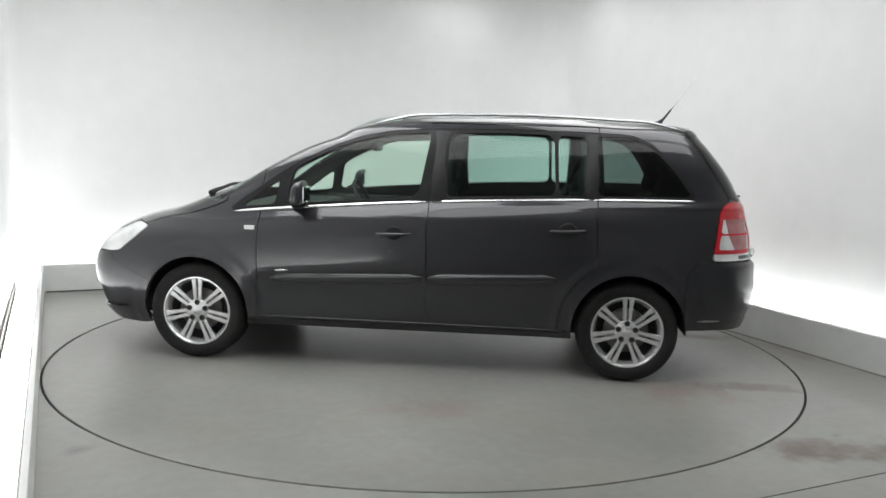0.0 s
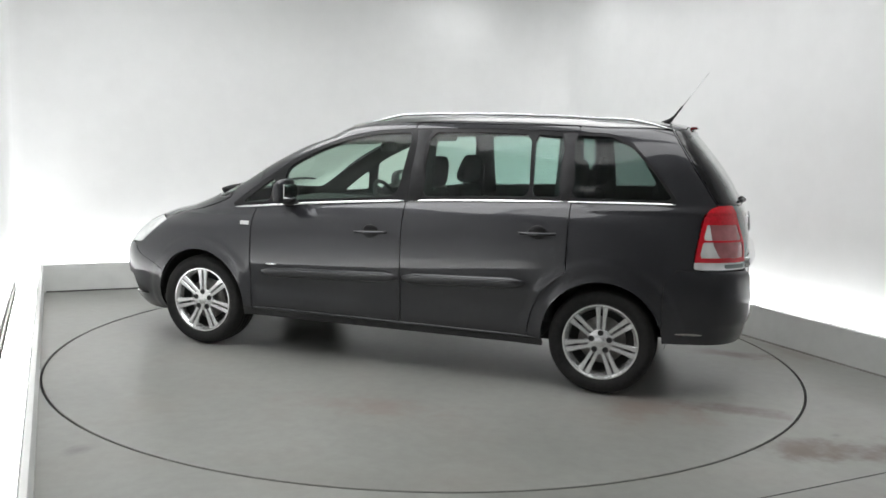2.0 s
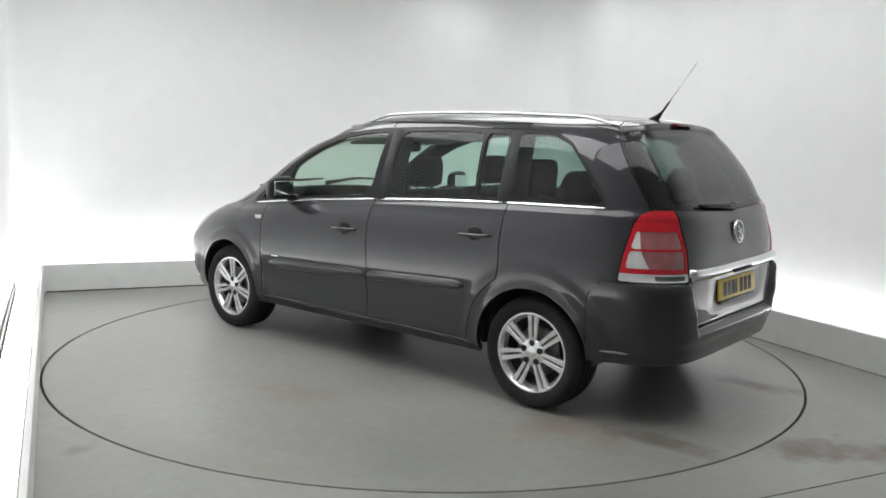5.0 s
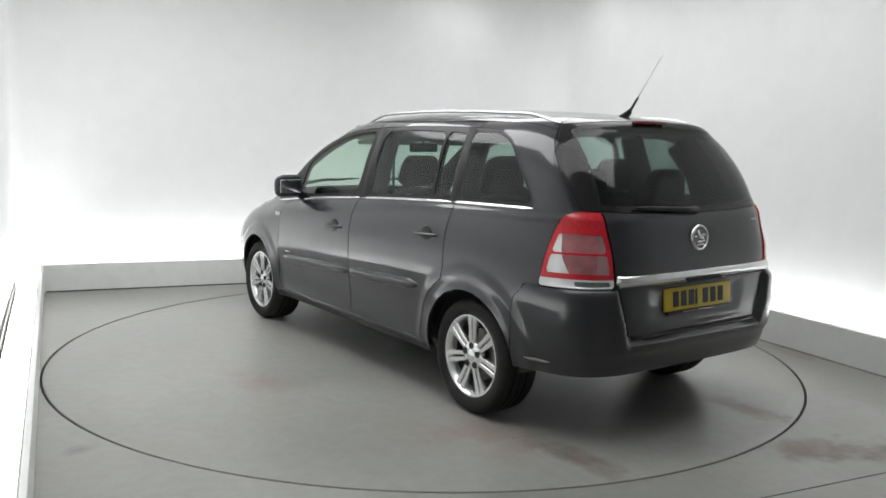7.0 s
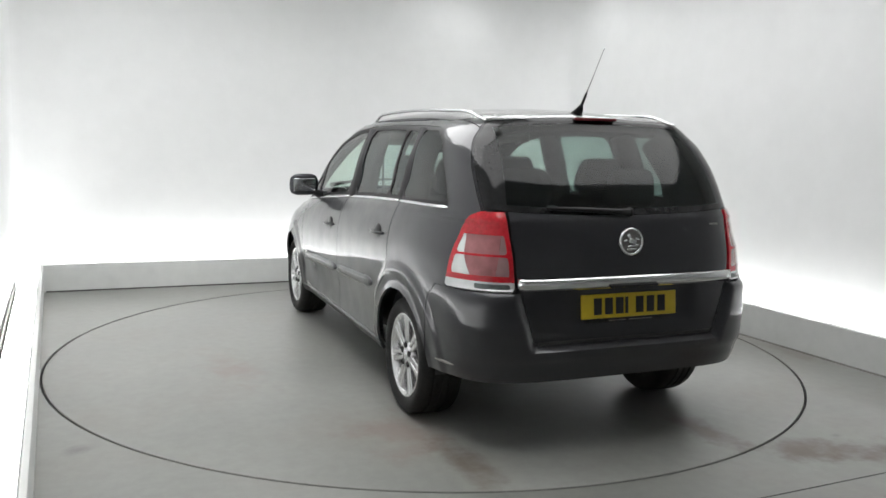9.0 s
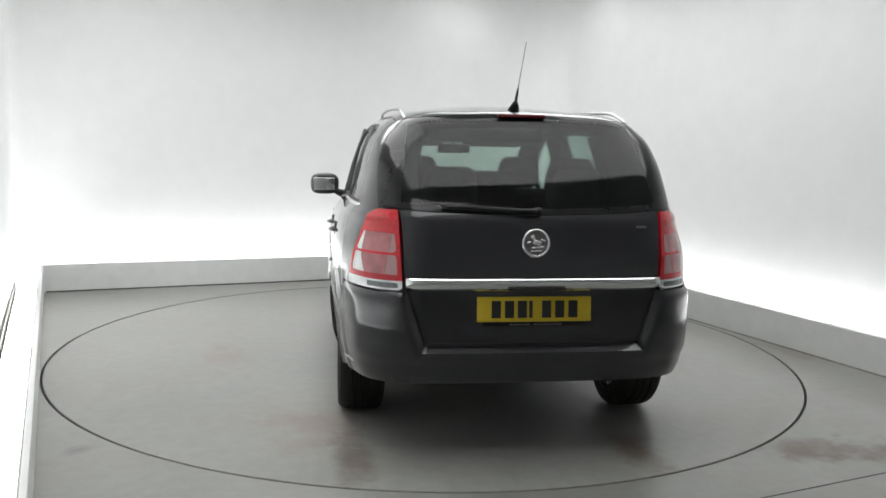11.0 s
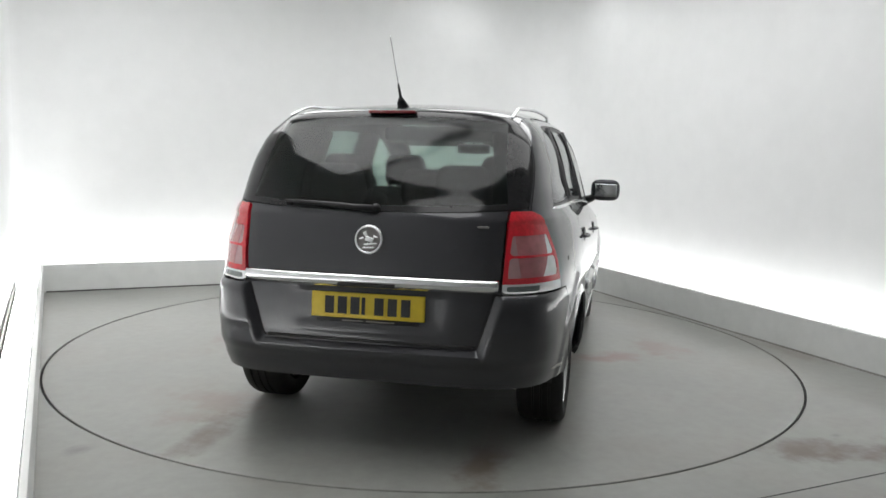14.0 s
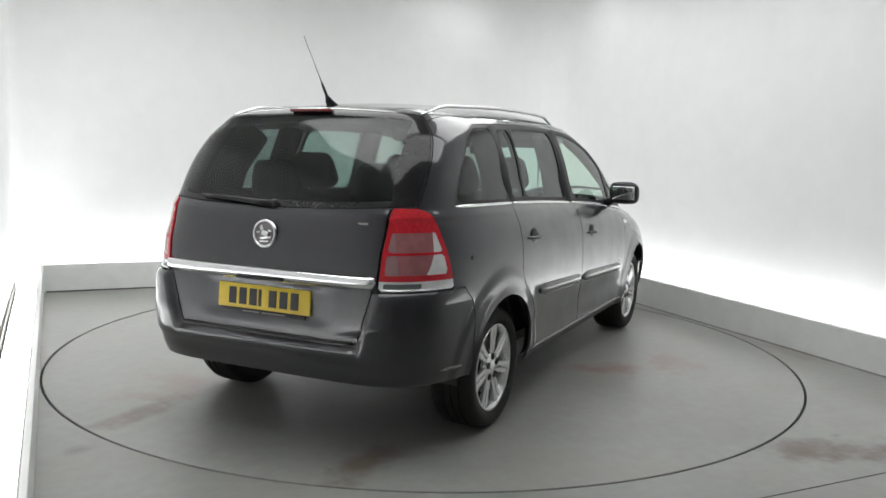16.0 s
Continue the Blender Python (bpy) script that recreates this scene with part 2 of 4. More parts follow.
def build_floor():
    """The floor is a slab with a round hole for the turntable."""
    bm = bmesh.new()
    n = 160
    outer = [(LEFT - GAP - 0.2, FRONT), (RIGHT + GAP + 0.2, FRONT), (RIGHT + GAP + 0.2, BACK + GAP + 0.2), (LEFT - GAP - 0.2, BACK + GAP + 0.2)]
    corners = [math.atan2(y, x) for x, y in outer]

    def edge(a):
        c, s = math.cos(a), math.sin(a)
        k = min(v for v in ((outer[1][0] / c) if c > 1e-9 else 1e9, (outer[0][0] / c) if c < -1e-9 else 1e9, (BACK + GAP + 0.2) / s if s > 1e-9 else 1e9, FRONT / s if s < -1e-9 else 1e9))
        return (k * c, k * s)

    angles = sorted([k * math.tau / n - math.pi for k in range(n)] + corners)
    inner = [bm.verts.new((RT * math.cos(a), RT * math.sin(a), 0)) for a in angles]
    low = [bm.verts.new((RT * math.cos(a), RT * math.sin(a), -0.2)) for a in angles]
    far = [bm.verts.new((*edge(a), 0)) for a in angles]
    for i in range(len(angles)):
        j = (i + 1) % len(angles)
        bm.faces.new((inner[i], far[i], far[j], inner[j]))
        bm.faces.new((low[i], inner[i], inner[j], low[j]))
    structure("floor", bm, FLOOR, "worn grey painted concrete floor of a photo bay")
    pit = bmesh.new()
    lathe(pit, [(0.001, -0.2), (RT + 0.2, -0.2)], 64, Matrix())
    structure("pit", pit, DARK, "dark pit under the turntable")


build_floor()


def build_shell():
    gl, gr, gb = LEFT - GAP, RIGHT + GAP, BACK + GAP
    # walls behind the light trough, with rounded upright corners
    r, big, t = 0.12, 0.55, 0.15
    path = [(gl, LIT)] + [(gl + r - r * math.cos(a), gb - r + r * math.sin(a)) for a in np.linspace(0, math.pi / 2, 9)]
    path += [(gr - big + big * math.sin(a), gb - big + big * math.cos(a)) for a in np.linspace(0, math.pi / 2, 13)] + [(gr, LIT)]

    def wall(name, pts, label):
        bm = bmesh.new()
        cols = []
        for i, (x, y) in enumerate(pts):
            a, b = Vector(pts[max(i - 1, 0)]), Vector(pts[min(i + 1, len(pts) - 1)])
            d = (b - a).normalized()
            out = Vector((-d.y, d.x)) * t
            cols.append([bm.verts.new(p) for p in ((x, y, -0.05), (x, y, CEIL), (x + out.x, y + out.y, CEIL), (x + out.x, y + out.y, -0.05))])
        for a, b in zip(cols, cols[1:]):
            for k in range(4):
                bm.faces.new((a[k], a[(k + 1) % 4], b[(k + 1) % 4], b[k]))
        bm.faces.new(cols[0])
        bm.faces.new(cols[-1][::-1])
        bmesh.ops.recalc_face_normals(bm, faces=bm.faces)
        ob = structure(name, bm, WALL, label, smooth=True)
        ob.data.set_sharp_from_angle(angle=radians(40))
    wall("wall_west", path[:6], "plain matt white wall, brightly washed from below")
    wall("wall_north", path[5:17], "plain matt white back wall with rounded corners")
    wall("wall_east", path[16:], "plain matt white wall, brightly washed from below")
    # Unseen walls and front ceiling, added; their pale tone fills the car's reflections.
    bm = boxes(((gl - t, FRONT - 0.15, -0.05), (gr + t, FRONT, CEIL), 0.0))
    structure("wall_south", bm, PALE_WALL, "unseen pale wall added to close the place")
    for name, x0, x1 in (("wall_west_front", gl - t, gl), ("wall_east_front", gr, gr + t)):
        structure(name, boxes(((x0, FRONT, -0.05), (x1, LIT - 0.001, CEIL), 0.0)), PALE_WALL, "unseen pale wall added in front of the lit bay")
    structure("ceiling", boxes(((gl - t, LIT, CEIL), (gr + t, gb + t, CEIL + 0.1), 0.0)), CEILING, "plain white ceiling")
    structure("ceiling_front", boxes(((gl - t, FRONT - 0.15, CEIL), (gr + t, LIT - 0.001, CEIL + 0.1), 0.0)), PALE_WALL, "unseen pale ceiling added in front of the lit bay")

    # low kerb boards in front of the trough
    def kerb(name, lo, hi, m=BAYM):
        return structure(name, boxes((lo, hi, 0.004)), KERB_PAINT, "low grey-white painted kerb board hiding strip lights", m)
    kb, thin = 0.045, 0.026
    kerb("kerb_north", (LEFT - kb, BACK, 0), (RIGHT + kb, BACK + kb, KERB))
    kerb("kerb_west", (LEFT - thin, LIT - 1.5, 0), (LEFT, BACK - 0.004, KERB), WEST)
    kerb("kerb_east", (RIGHT, LIT, 0), (RIGHT + kb, BACK - 0.002, KERB))
    # dark joint between trough and wall; strips painting shade and dirt at kerb feet
    bm = boxes(((gl + 0.022, LIT, 0.0), (gl + 0.026, gb - 0.06, 0.068), 0.0))
    structure("trim_trough", bm, JOINT_BROWN, "thin dark joint at the foot of the wall", WEST)
    bm = boxes(((LEFT + 0.004, BACK - 0.006, 0.0), (RIGHT - 0.004, BACK - 0.001, 0.012), 0.0))
    structure("trim_north", bm, JOINT_DARK, "dark strip painting the shadow line at the foot of the kerb")
    bm = boxes(((RIGHT - 0.030, LIT, 0.0), (RIGHT - 0.001, BACK - 0.01, 0.004), 0.0))
    structure("trim_east", bm, JOINT_BROWN, "dark strip painting the shadow line at the foot of the kerb")
    # saw cuts in the floor slab
    bm = boxes(((-2.44, -2.778, 0.0), (2.5, -2.771, 0.0015), 0.0))
    structure("floor_joint", bm, JOINT_DARK, "thin dark saw cuts in the floor")


def trough_light(lo, hi, mat, base):
    """A glowing strip that lies in the trough between kerb and wall."""
    thing = new("strip_light")
    cx, cy = (lo[0] + hi[0]) / 2, (lo[1] + hi[1]) / 2
    thing.matrix_world = base @ pose(cx, cy, 0)
    hx, hy = (hi[0] - lo[0]) / 2, (hi[1] - lo[1]) / 2
    part("housing", boxes(((-hx, -hy, 0.0), (hx, hy, 0.045), 0.004)), SILVER, thing, smooth=False)
    part("diffuser", boxes(((-hx + 0.006, -hy + 0.006, 0.045), (hx - 0.006, hy - 0.006, 0.06), 0.003)), mat, thing, "glowing white diffuser", smooth=False)
    return tagged(thing, "long white strip light in the trough, switched on", "strip light", "strip lights")


build_shell()
trough_light((LEFT - 0.03, BACK + 0.05), (RIGHT + 0.03, BACK + GAP - 0.016), TUBE_GLOW, BAYM)
trough_light((LEFT - GAP + 0.045, LIT + 0.02), (LEFT - 0.055, BACK - 0.02), TUBE_BRIGHT, WEST)
trough_light((RIGHT + 0.05, LIT + 0.02), (RIGHT + GAP - 0.016, BACK - 0.02), TUBE_DIM, BAYM)


def light_panel(x, y, sx, sy, mat):
    thing = new("ceiling_light")
    thing.matrix_world = BAYM @ pose(x, y, CEIL)
    bm = bmesh.new()
    for lo, hi in (((-sx / 2 - 0.04, -sy / 2 - 0.04), (sx / 2 + 0.04, -sy / 2)), ((-sx / 2 - 0.04, sy / 2), (sx / 2 + 0.04, sy / 2 + 0.04)),
                   ((-sx / 2 - 0.04, -sy / 2), (-sx / 2, sy / 2)), ((sx / 2, -sy / 2), (sx / 2 + 0.04, sy / 2))):
        box(bm, (*lo, -0.05), (*hi, 0.0), 0.003)
    part("frame", bm, SILVER, thing, smooth=False)
    part("diffuser", boxes(((-sx / 2, -sy / 2, -0.035), (sx / 2, sy / 2, -0.01), 0.0)), mat, thing, "glowing white diffuser", smooth=False)
    return tagged(thing, "rectangular white ceiling light panel, switched on", "ceiling light", "ceiling lights")


for px, py, sx, sy, mat in ((1.55, 2.72, 0.8, 0.14, PANEL_GLOW), (2.45, 1.9, 0.14, 0.5, PANEL_GLOW), (-1.3, 0.1, 1.7, 3.6, PANEL_MILD), (1.35, 0.1, 1.7, 3.4, PANEL_SOFT), (0.0, -2.3, 3.8, 1.1, PANEL_SOFT)):
    light_panel(px, py, sx, sy, mat)


def build_turntable():
    table = new("turntable")
    bm = bmesh.new()
    lathe(bm, [(0.0005, 0.0), (RT - 0.0175, 0.0), (RT - 0.0145, -0.003), (RT - 0.0145, -0.12)], 160, Matrix())
    bmesh.ops.remove_doubles(bm, verts=bm.verts, dist=0.0008)
    bmesh.ops.recalc_face_normals(bm, faces=bm.faces)
    # The ring is added; its dark colour gives the shade of the open gap.
    ring = bmesh.new()
    lathe(ring, [(RT - 0.014, -0.10), (RT - 0.014, -0.012), (RT - 0.0015, -0.012), (RT - 0.0015, -0.10)], 160, Matrix())
    bmesh.ops.recalc_face_normals(ring, faces=ring.faces)
    part("rim", ring, DARK, table, "dark ring filling the gap round the edge")
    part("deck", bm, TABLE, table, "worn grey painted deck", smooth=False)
    return tagged(table, "round grey turntable set flush in the floor", "turntable")


turntable = build_turntable()

# ---- the car: one continuous skin, cut into its panels ----
# rows: height, share of the rising waistline, half width, rear end, rear squareness, front end, front squareness, share of the roof's arch
LEVELS = [
    (0.15, 0.00, 0.740, -1.98, 5.0, 2.02, 5.5, 0), (0.21, 0.00, 0.800, -2.02, 5.0, 2.10, 5.5, 0),
    (0.31, 0.00, 0.858, -2.088, 6.0, 2.16, 5.5, 0), (0.45, 0.00, 0.880, -2.116, 6.4, 2.195, 5.5, 0),
    (0.58, 0.05, 0.888, -2.122, 6.4, 2.195, 5.5, 0), (0.68, 0.20, 0.889, -2.122, 6.4, 2.17, 5.3, 0),
    (0.78, 0.35, 0.887, -2.121, 6.2, 2.11, 5.0, 0), (0.88, 0.55, 0.880, -2.116, 6.0, 2.01, 4.7, 0),
    (0.96, 0.75, 0.862, -2.099, 5.8, 1.89, 4.4, 0), (1.02, 0.95, 0.832, -2.078, 6.2, 1.77, 4.9, 0),
    (1.06, 1.00, 0.805, -2.052, 6.6, 1.63, 5.6, 0), (1.12, 0.85, 0.787, -2.018, 7.0, 1.425, 6.5, 0),
    (1.20, 0.60, 0.764, -1.980, 7.5, 1.165, 8.0, 0), (1.30, 0.40, 0.742, -1.917, 8.0, 0.93, 9.0, 0),
    (1.40, 0.20, 0.711, -1.850, 8.5, 0.71, 9.5, 0.2), (1.47, 0.10, 0.680, -1.802, 8.5, 0.53, 9.5, 0.5),
    (1.52, 0.00, 0.645, -1.768, 8.5, 0.445, 9.0, 0.8), (1.556, 0.00, 0.592, -1.742, 8.0, 0.36, 7.0, 1),
    (1.576, 0.00, 0.490, -1.690, 7.0, 0.27, 6.0, 1), (1.582, 0.00, 0.360, -1.550, 6.0, 0.04, 3.2, 1),
    (1.588, 0.00, 0.200, -1.300, 5.0, -0.20, 3.0, 1), (1.590, 0.00, 0.012, -0.760, 3.0, -0.55, 3.0, 1)]
WHEEL_X, WHEEL_Z, WHEEL_Y = 1.3495, 0.308, 0.822
ARCH, ARCH_Z = 0.343, 0.331


def waist(x):
    """Height of the chrome strip along the car."""
    x = np.clip(x, -1.80, 1.25)
    return 1.0545 - 0.0668 * x - 0.0175 * x * x


def smooth01(a):
    a = np.clip(a, 0, 1)
    return a * a * (3 - 2 * a)


def gate_zone(y, z):
    """Distance outside the recess of the lower tailgate, as seen from behind."""
    half = 0.495 + (z - 0.53) * 0.30
    return np.maximum(np.abs(y) - half, 0.525 - z)


def skin(nu=330, per=6):
    rows = np.array(LEVELS)
    k = np.arange(0, len(rows) - 1 + 1e-9, 1 / per)
    i = np.clip(k.astype(int), 0, len(rows) - 2)
    f = (k - i)[:, None]
    p0, p1, p2, p3 = rows[np.clip(i - 1, 0, None)], rows[i], rows[i + 1], rows[np.clip(i + 2, None, len(rows) - 1)]
    lv = 0.5 * (2 * p1 + (p2 - p0) * f + (2 * p0 - 5 * p1 + 4 * p2 - p3) * f ** 2 + (3 * p1 - p0 - 3 * p2 + p3) * f ** 3)
    out = np.zeros((len(lv), nu, 3))
    th = np.linspace(0, np.pi / 2, 900)
    for r, (z, wb, w, xr, nr, xf, nf, wr) in enumerate(lv):
        w, xm = max(w, 0.004), (0.0 if z < 1.02 else (xr + xf) / 2)
        c, s = np.cos(th), np.sin(th)
        rear = np.stack([xm + (xr - xm) * c ** (2 / nr), w * s ** (2 / nr)], 1)
        front = np.stack([xm + (xf - xm) * c ** (2 / nf), w * s ** (2 / nf)], 1)[::-1]
        line = np.concatenate([rear, front[1:]])
        # even steps on each of the two halves keep the rows in line
        seg = np.r_[0, np.cumsum(np.hypot(*np.diff(line, axis=0).T))]
        k_rear = np.linspace(0, 1, nu)
        at = np.interp(k_rear, [0, 0.40, 1], [0, 0.24, 1]) * seg[-1]
        x, y = np.interp(at, seg, line[:, 0]), np.interp(at, seg, line[:, 1])
        zz = z + wb * (waist(x) - 1.06)
        arch = np.where(x < -0.6, -0.048 * ((x + 0.6) / 1.1) ** 2, -0.03 * ((x + 0.6) / 0.9) ** 2)
        zz = zz + wr * (arch + 0.042 * (1 - np.minimum(1, y / 0.6) ** 2))
        out[r] = np.stack([x, y, zz], 1)
    x, y, z = out[..., 0], out[..., 1], out[..., 2]
    # square upper corners round the rear window
    corner = smooth01((-1.0 - x) / 0.6) * smooth01((z - 1.36) / 0.14) * smooth01((y - 0.30) / 0.25)
    out[..., 1] += 0.006 * corner
    out[..., 2] += 0.014 * smooth01((-1.2 - x) / 0.4) * smooth01((y - 0.22) / 0.3) * smooth01((z - 1.46) / 0.08)
    out[..., 0] -= 0.008 * corner * smooth01((-1.55 - x) / 0.12)
    # flared wheel arches with a raised brow
    for cx in (WHEEL_X, -WHEEL_X):
        d = np.hypot(x - cx, z - ARCH_Z)
        on = smooth01((y - 0.55) / 0.2) * smooth01((0.95 - z) / 0.1)
        brow = 0.46 if cx < 0 else 0.43
        out[..., 1] += on * (0.010 * smooth01((brow + 0.020 - d) / 0.04) + 0.009 * np.exp(-((d - ARCH) / 0.018) ** 2))
    # shoulder crease and the hollow of the lower doors
    mid = smooth01((1.05 - np.abs(x)) / 0.15)
    out[..., 1] -= mid * on_side(y) * 0.014 * np.exp(-((z - 0.47) / 0.09) ** 2)
    # rear bumper stands out from the tailgate
    push = smooth01((0.785 - z) / 0.05) * smooth01((-1.72 - x) / 0.25) * smooth01(gate_zone(y, z) / 0.036)
    push *= 1 - 0.45 * smooth01((0.42 - z) / 0.12)
    cen = np.stack([x - -1.2, 0.9 * y], -1)
    cen /= np.linalg.norm(cen, axis=-1, keepdims=True) + 1e-9
    out[..., 0] += 0.040 * push * cen[..., 0]
    out[..., 1] += 0.022 * push * cen[..., 1]
    # ledge half way up the bumper
    ledge = push * np.exp(-((z - 0.60) / 0.035) ** 2)
    out[..., 0] -= 0.006 * ledge
    # crease low on the bumper
    out[..., 0] += 0.016 * push * smooth01((0.465 - z) / 0.025)
    # hollow for the number plate
    dip = smooth01((0.40 - np.abs(y)) / 0.12) * smooth01((z - 0.585) / 0.03) * smooth01((0.775 - z) / 0.03) * (x < -1.9)
    out[..., 0] += 0.008 * dip
    return out


def on_side(y):
    return smooth01((y - 0.6) / 0.15)


GRID = skin()


def grid_soup(g):
    n, m, _ = g.shape
    verts = [tuple(v) for v in g.reshape(-1, 3)]
    faces = [(i * m + j, (i + 1) * m + j, (i + 1) * m + j + 1, i * m + j + 1) for i in range(n - 1) for j in range(m - 1)]
    return verts, faces


def cut(soup, f):
    """Split a soup of faces along f(x, y, z) = 0: the side where f < 0, and the rest."""
    verts, faces = soup
    a = np.array(verts)
    if not len(faces):
        return ([], []), ([], [])
    val = f(a[:, 0], a[:, 1], a[:, 2])
    val = np.where(np.abs(val) < 1e-6, 1e-6, val)
    neg = val < 0
    verts, inside, outside, made = list(verts), [], [], {}
    for face in faces:
        k = sum(bool(neg[i]) for i in face)
        if k == len(face):
            inside.append(face)
        elif k == 0:
            outside.append(face)
        else:
            fi, fo = [], []
            for i, j in zip(face, face[1:] + face[:1]):
                (fi if neg[i] else fo).append(i)
                if neg[i] != neg[j]:
                    key = (i, j) if i < j else (j, i)
                    if key not in made:
                        s = val[key[0]] / (val[key[0]] - val[key[1]])
                        p, q = verts[key[0]], verts[key[1]]
                        verts.append(tuple(p[c] + s * (q[c] - p[c]) for c in range(3)))
                        made[key] = len(verts) - 1
                    fi.append(made[key])
                    fo.append(made[key])
            if len(fi) > 2:
                inside.append(tuple(fi))
            if len(fo) > 2:
                outside.append(tuple(fo))
    return pack(verts, inside), pack(verts, outside)


def pack(verts, faces):
    used = sorted({i for f in faces for i in f})
    at = {i: n for n, i in enumerate(used)}
    return [verts[i] for i in used], [tuple(at[i] for i in f) for f in faces]


def pull_out(soup, f, gap=0.0):
    """Take out the piece where f < 0, and lose a joint of the given width round it."""
    piece, rest = cut(soup, (lambda x, y, z: f(x, y, z) + gap / 2) if gap else f)
    if gap:
        _, rest = cut(rest, lambda x, y, z: f(x, y, z) - gap / 2)
    return piece, rest


def soup_bm(soup, side=1, both=False, shift=0.0):
    """A bmesh of a soup on the left (1) or right (-1), or of both halves welded; shift moves it along its normals."""
    bm = bmesh.new()
    verts, faces = soup
    for s in ((1, -1) if both else (side,)):
        vs = [bm.verts.new((x, y * s, z)) for x, y, z in verts]
        for f in faces:
            try:
                bm.faces.new([vs[i] for i in (f if s > 0 else f[::-1])])
            except ValueError:
                pass
    bmesh.ops.remove_doubles(bm, verts=bm.verts, dist=0.0012)
    bmesh.ops.dissolve_degenerate(bm, edges=bm.edges, dist=0.0006)
    if shift:
        bm.normal_update()
        moves = [(v, v.normal.copy()) for v in bm.verts]
        for v, n in moves:
            v.co += n * shift
    return bm


def islands(soup, least=6):
    """The separate pieces of a soup, largest first."""
    verts, faces = soup
    root = list(range(len(verts)))

    def find(i):
        while root[i] != i:
            root[i] = root[root[i]]
            i = root[i]
        return i
    for f in faces:
        for i in f[1:]:
            root[find(i)] = find(f[0])
    groups = {}
    for f in faces:
        groups.setdefault(find(f[0]), []).append(f)
    return [pack(verts, g) for g in sorted(groups.values(), key=len, reverse=True) if len(g) >= least]


def thick(ob, t=0.012, offset=-1, inner=None):
    mod = ob.modifiers.new("thickness", "SOLIDIFY")
    mod.thickness, mod.offset = t, offset
    if inner:
        ob.data.materials.append(inner)
        mod.material_offset = mod.material_offset_rim = 1
    crisp = ob.modifiers.new("crisp_edges", "EDGE_SPLIT")
    crisp.split_angle = radians(42)
    return ob


def poly_sdf(pts, rounds=2, c=0.1):
    """Signed distance to a closed outline whose corners are rounded off; negative inside."""
    p = np.array(pts, float)
    for _ in range(rounds):
        q = np.roll(p, -1, 0)
        p = np.stack([(1 - c) * p + c * q, c * p + (1 - c) * q], 1).reshape(-1, 2)
    q = np.roll(p, -1, 0)

    def sdf(u, v):
        w = np.stack([u, v], -1)
        best, odd = np.full(len(w), 1e9), np.zeros(len(w), bool)
        for a, b in zip(p, q):
            e = b - a
            k = np.clip(((w - a) @ e) / (e @ e + 1e-12), 0, 1)
            best = np.minimum(best, ((w - a - k[:, None] * e) ** 2).sum(1))
            if abs(e[1]) > 1e-12:
                hit = ((a[1] > v) != (b[1] > v)) & (u < a[0] + (v - a[1]) / e[1] * e[0])
                odd ^= hit
        return np.where(odd, -1, 1) * np.sqrt(best)
    return sdf


# outlines seen from the side (x, z) and from behind (y, z)
W = lambda x, up=0.0: float(waist(x)) + up
DLO = poly_sdf([(1.17, W(1.17, 0.012)), (0.9, W(0.9, 0.012)), (0.3, W(0.3, 0.012)), (-0.3, W(-0.3, 0.012)), (-0.9, W(-0.9, 0.012)), (-1.4, W(-1.4, 0.012)), (-1.735, W(-1.735, 0.012)),
                (-1.60, 1.300), (-1.46, 1.450), (-1.33, 1.503), (-1.1, 1.513), (-0.6, 1.520), (-0.1, 1.508), (0.14, 1.490), (0.32, 1.455), (0.50, 1.392), (0.70, 1.292), (0.90, 1.165)], 2)
PANE_A = poly_sdf([(1.08, W(1.08, 0.03)), (0.86, W(0.86, 0.03)), (0.835, 1.165), (0.87, 1.150)], 1)
PANE_F = poly_sdf([(0.79, W(0.79, 0.03)), (0.4, W(0.4, 0.03)), (-0.045, W(-0.045, 0.03)), (-0.112, 1.486), (0.12, 1.470), (0.30, 1.436), (0.48, 1.378), (0.66, 1.290), (0.745, 1.235)], 2)
PANE_R = poly_sdf([(-0.205, W(-0.2, 0.03)), (-0.6, W(-0.6, 0.03)), (-0.885, W(-0.885, 0.03)), (-0.865, 1.490), (-0.55, 1.497), (-0.232, 1.487)], 1)
PANE_R2 = poly_sdf([(-0.905, W(-0.9, 0.03)), (-1.075, W(-1.07, 0.03)), (-1.065, 1.482), (-0.888, 1.490)], 1)
PANE_Q = poly_sdf([(-1.135, W(-1.13, 0.025)), (-1.4, W(-1.4, 0.025)), (-1.70, W(-1.70, 0.025)), (-1.585, 1.295), (-1.455, 1.432), (-1.33, 1.487), (-1.118, 1.492)], 2)
BEHIND = lambda x: x < -1.5


def tail_side(z):
    return np.interp(z, [0.70, 0.773, 0.857, 0.96, 1.045, 1.08, 1.10, 1.118, 1.13], [-1.822, -1.829, -1.837, -1.852, -1.864, -1.878, -1.895, -1.93, -2.0])


def tail_inner(z):
    return 0.590 + (z - 0.80) * 0.05


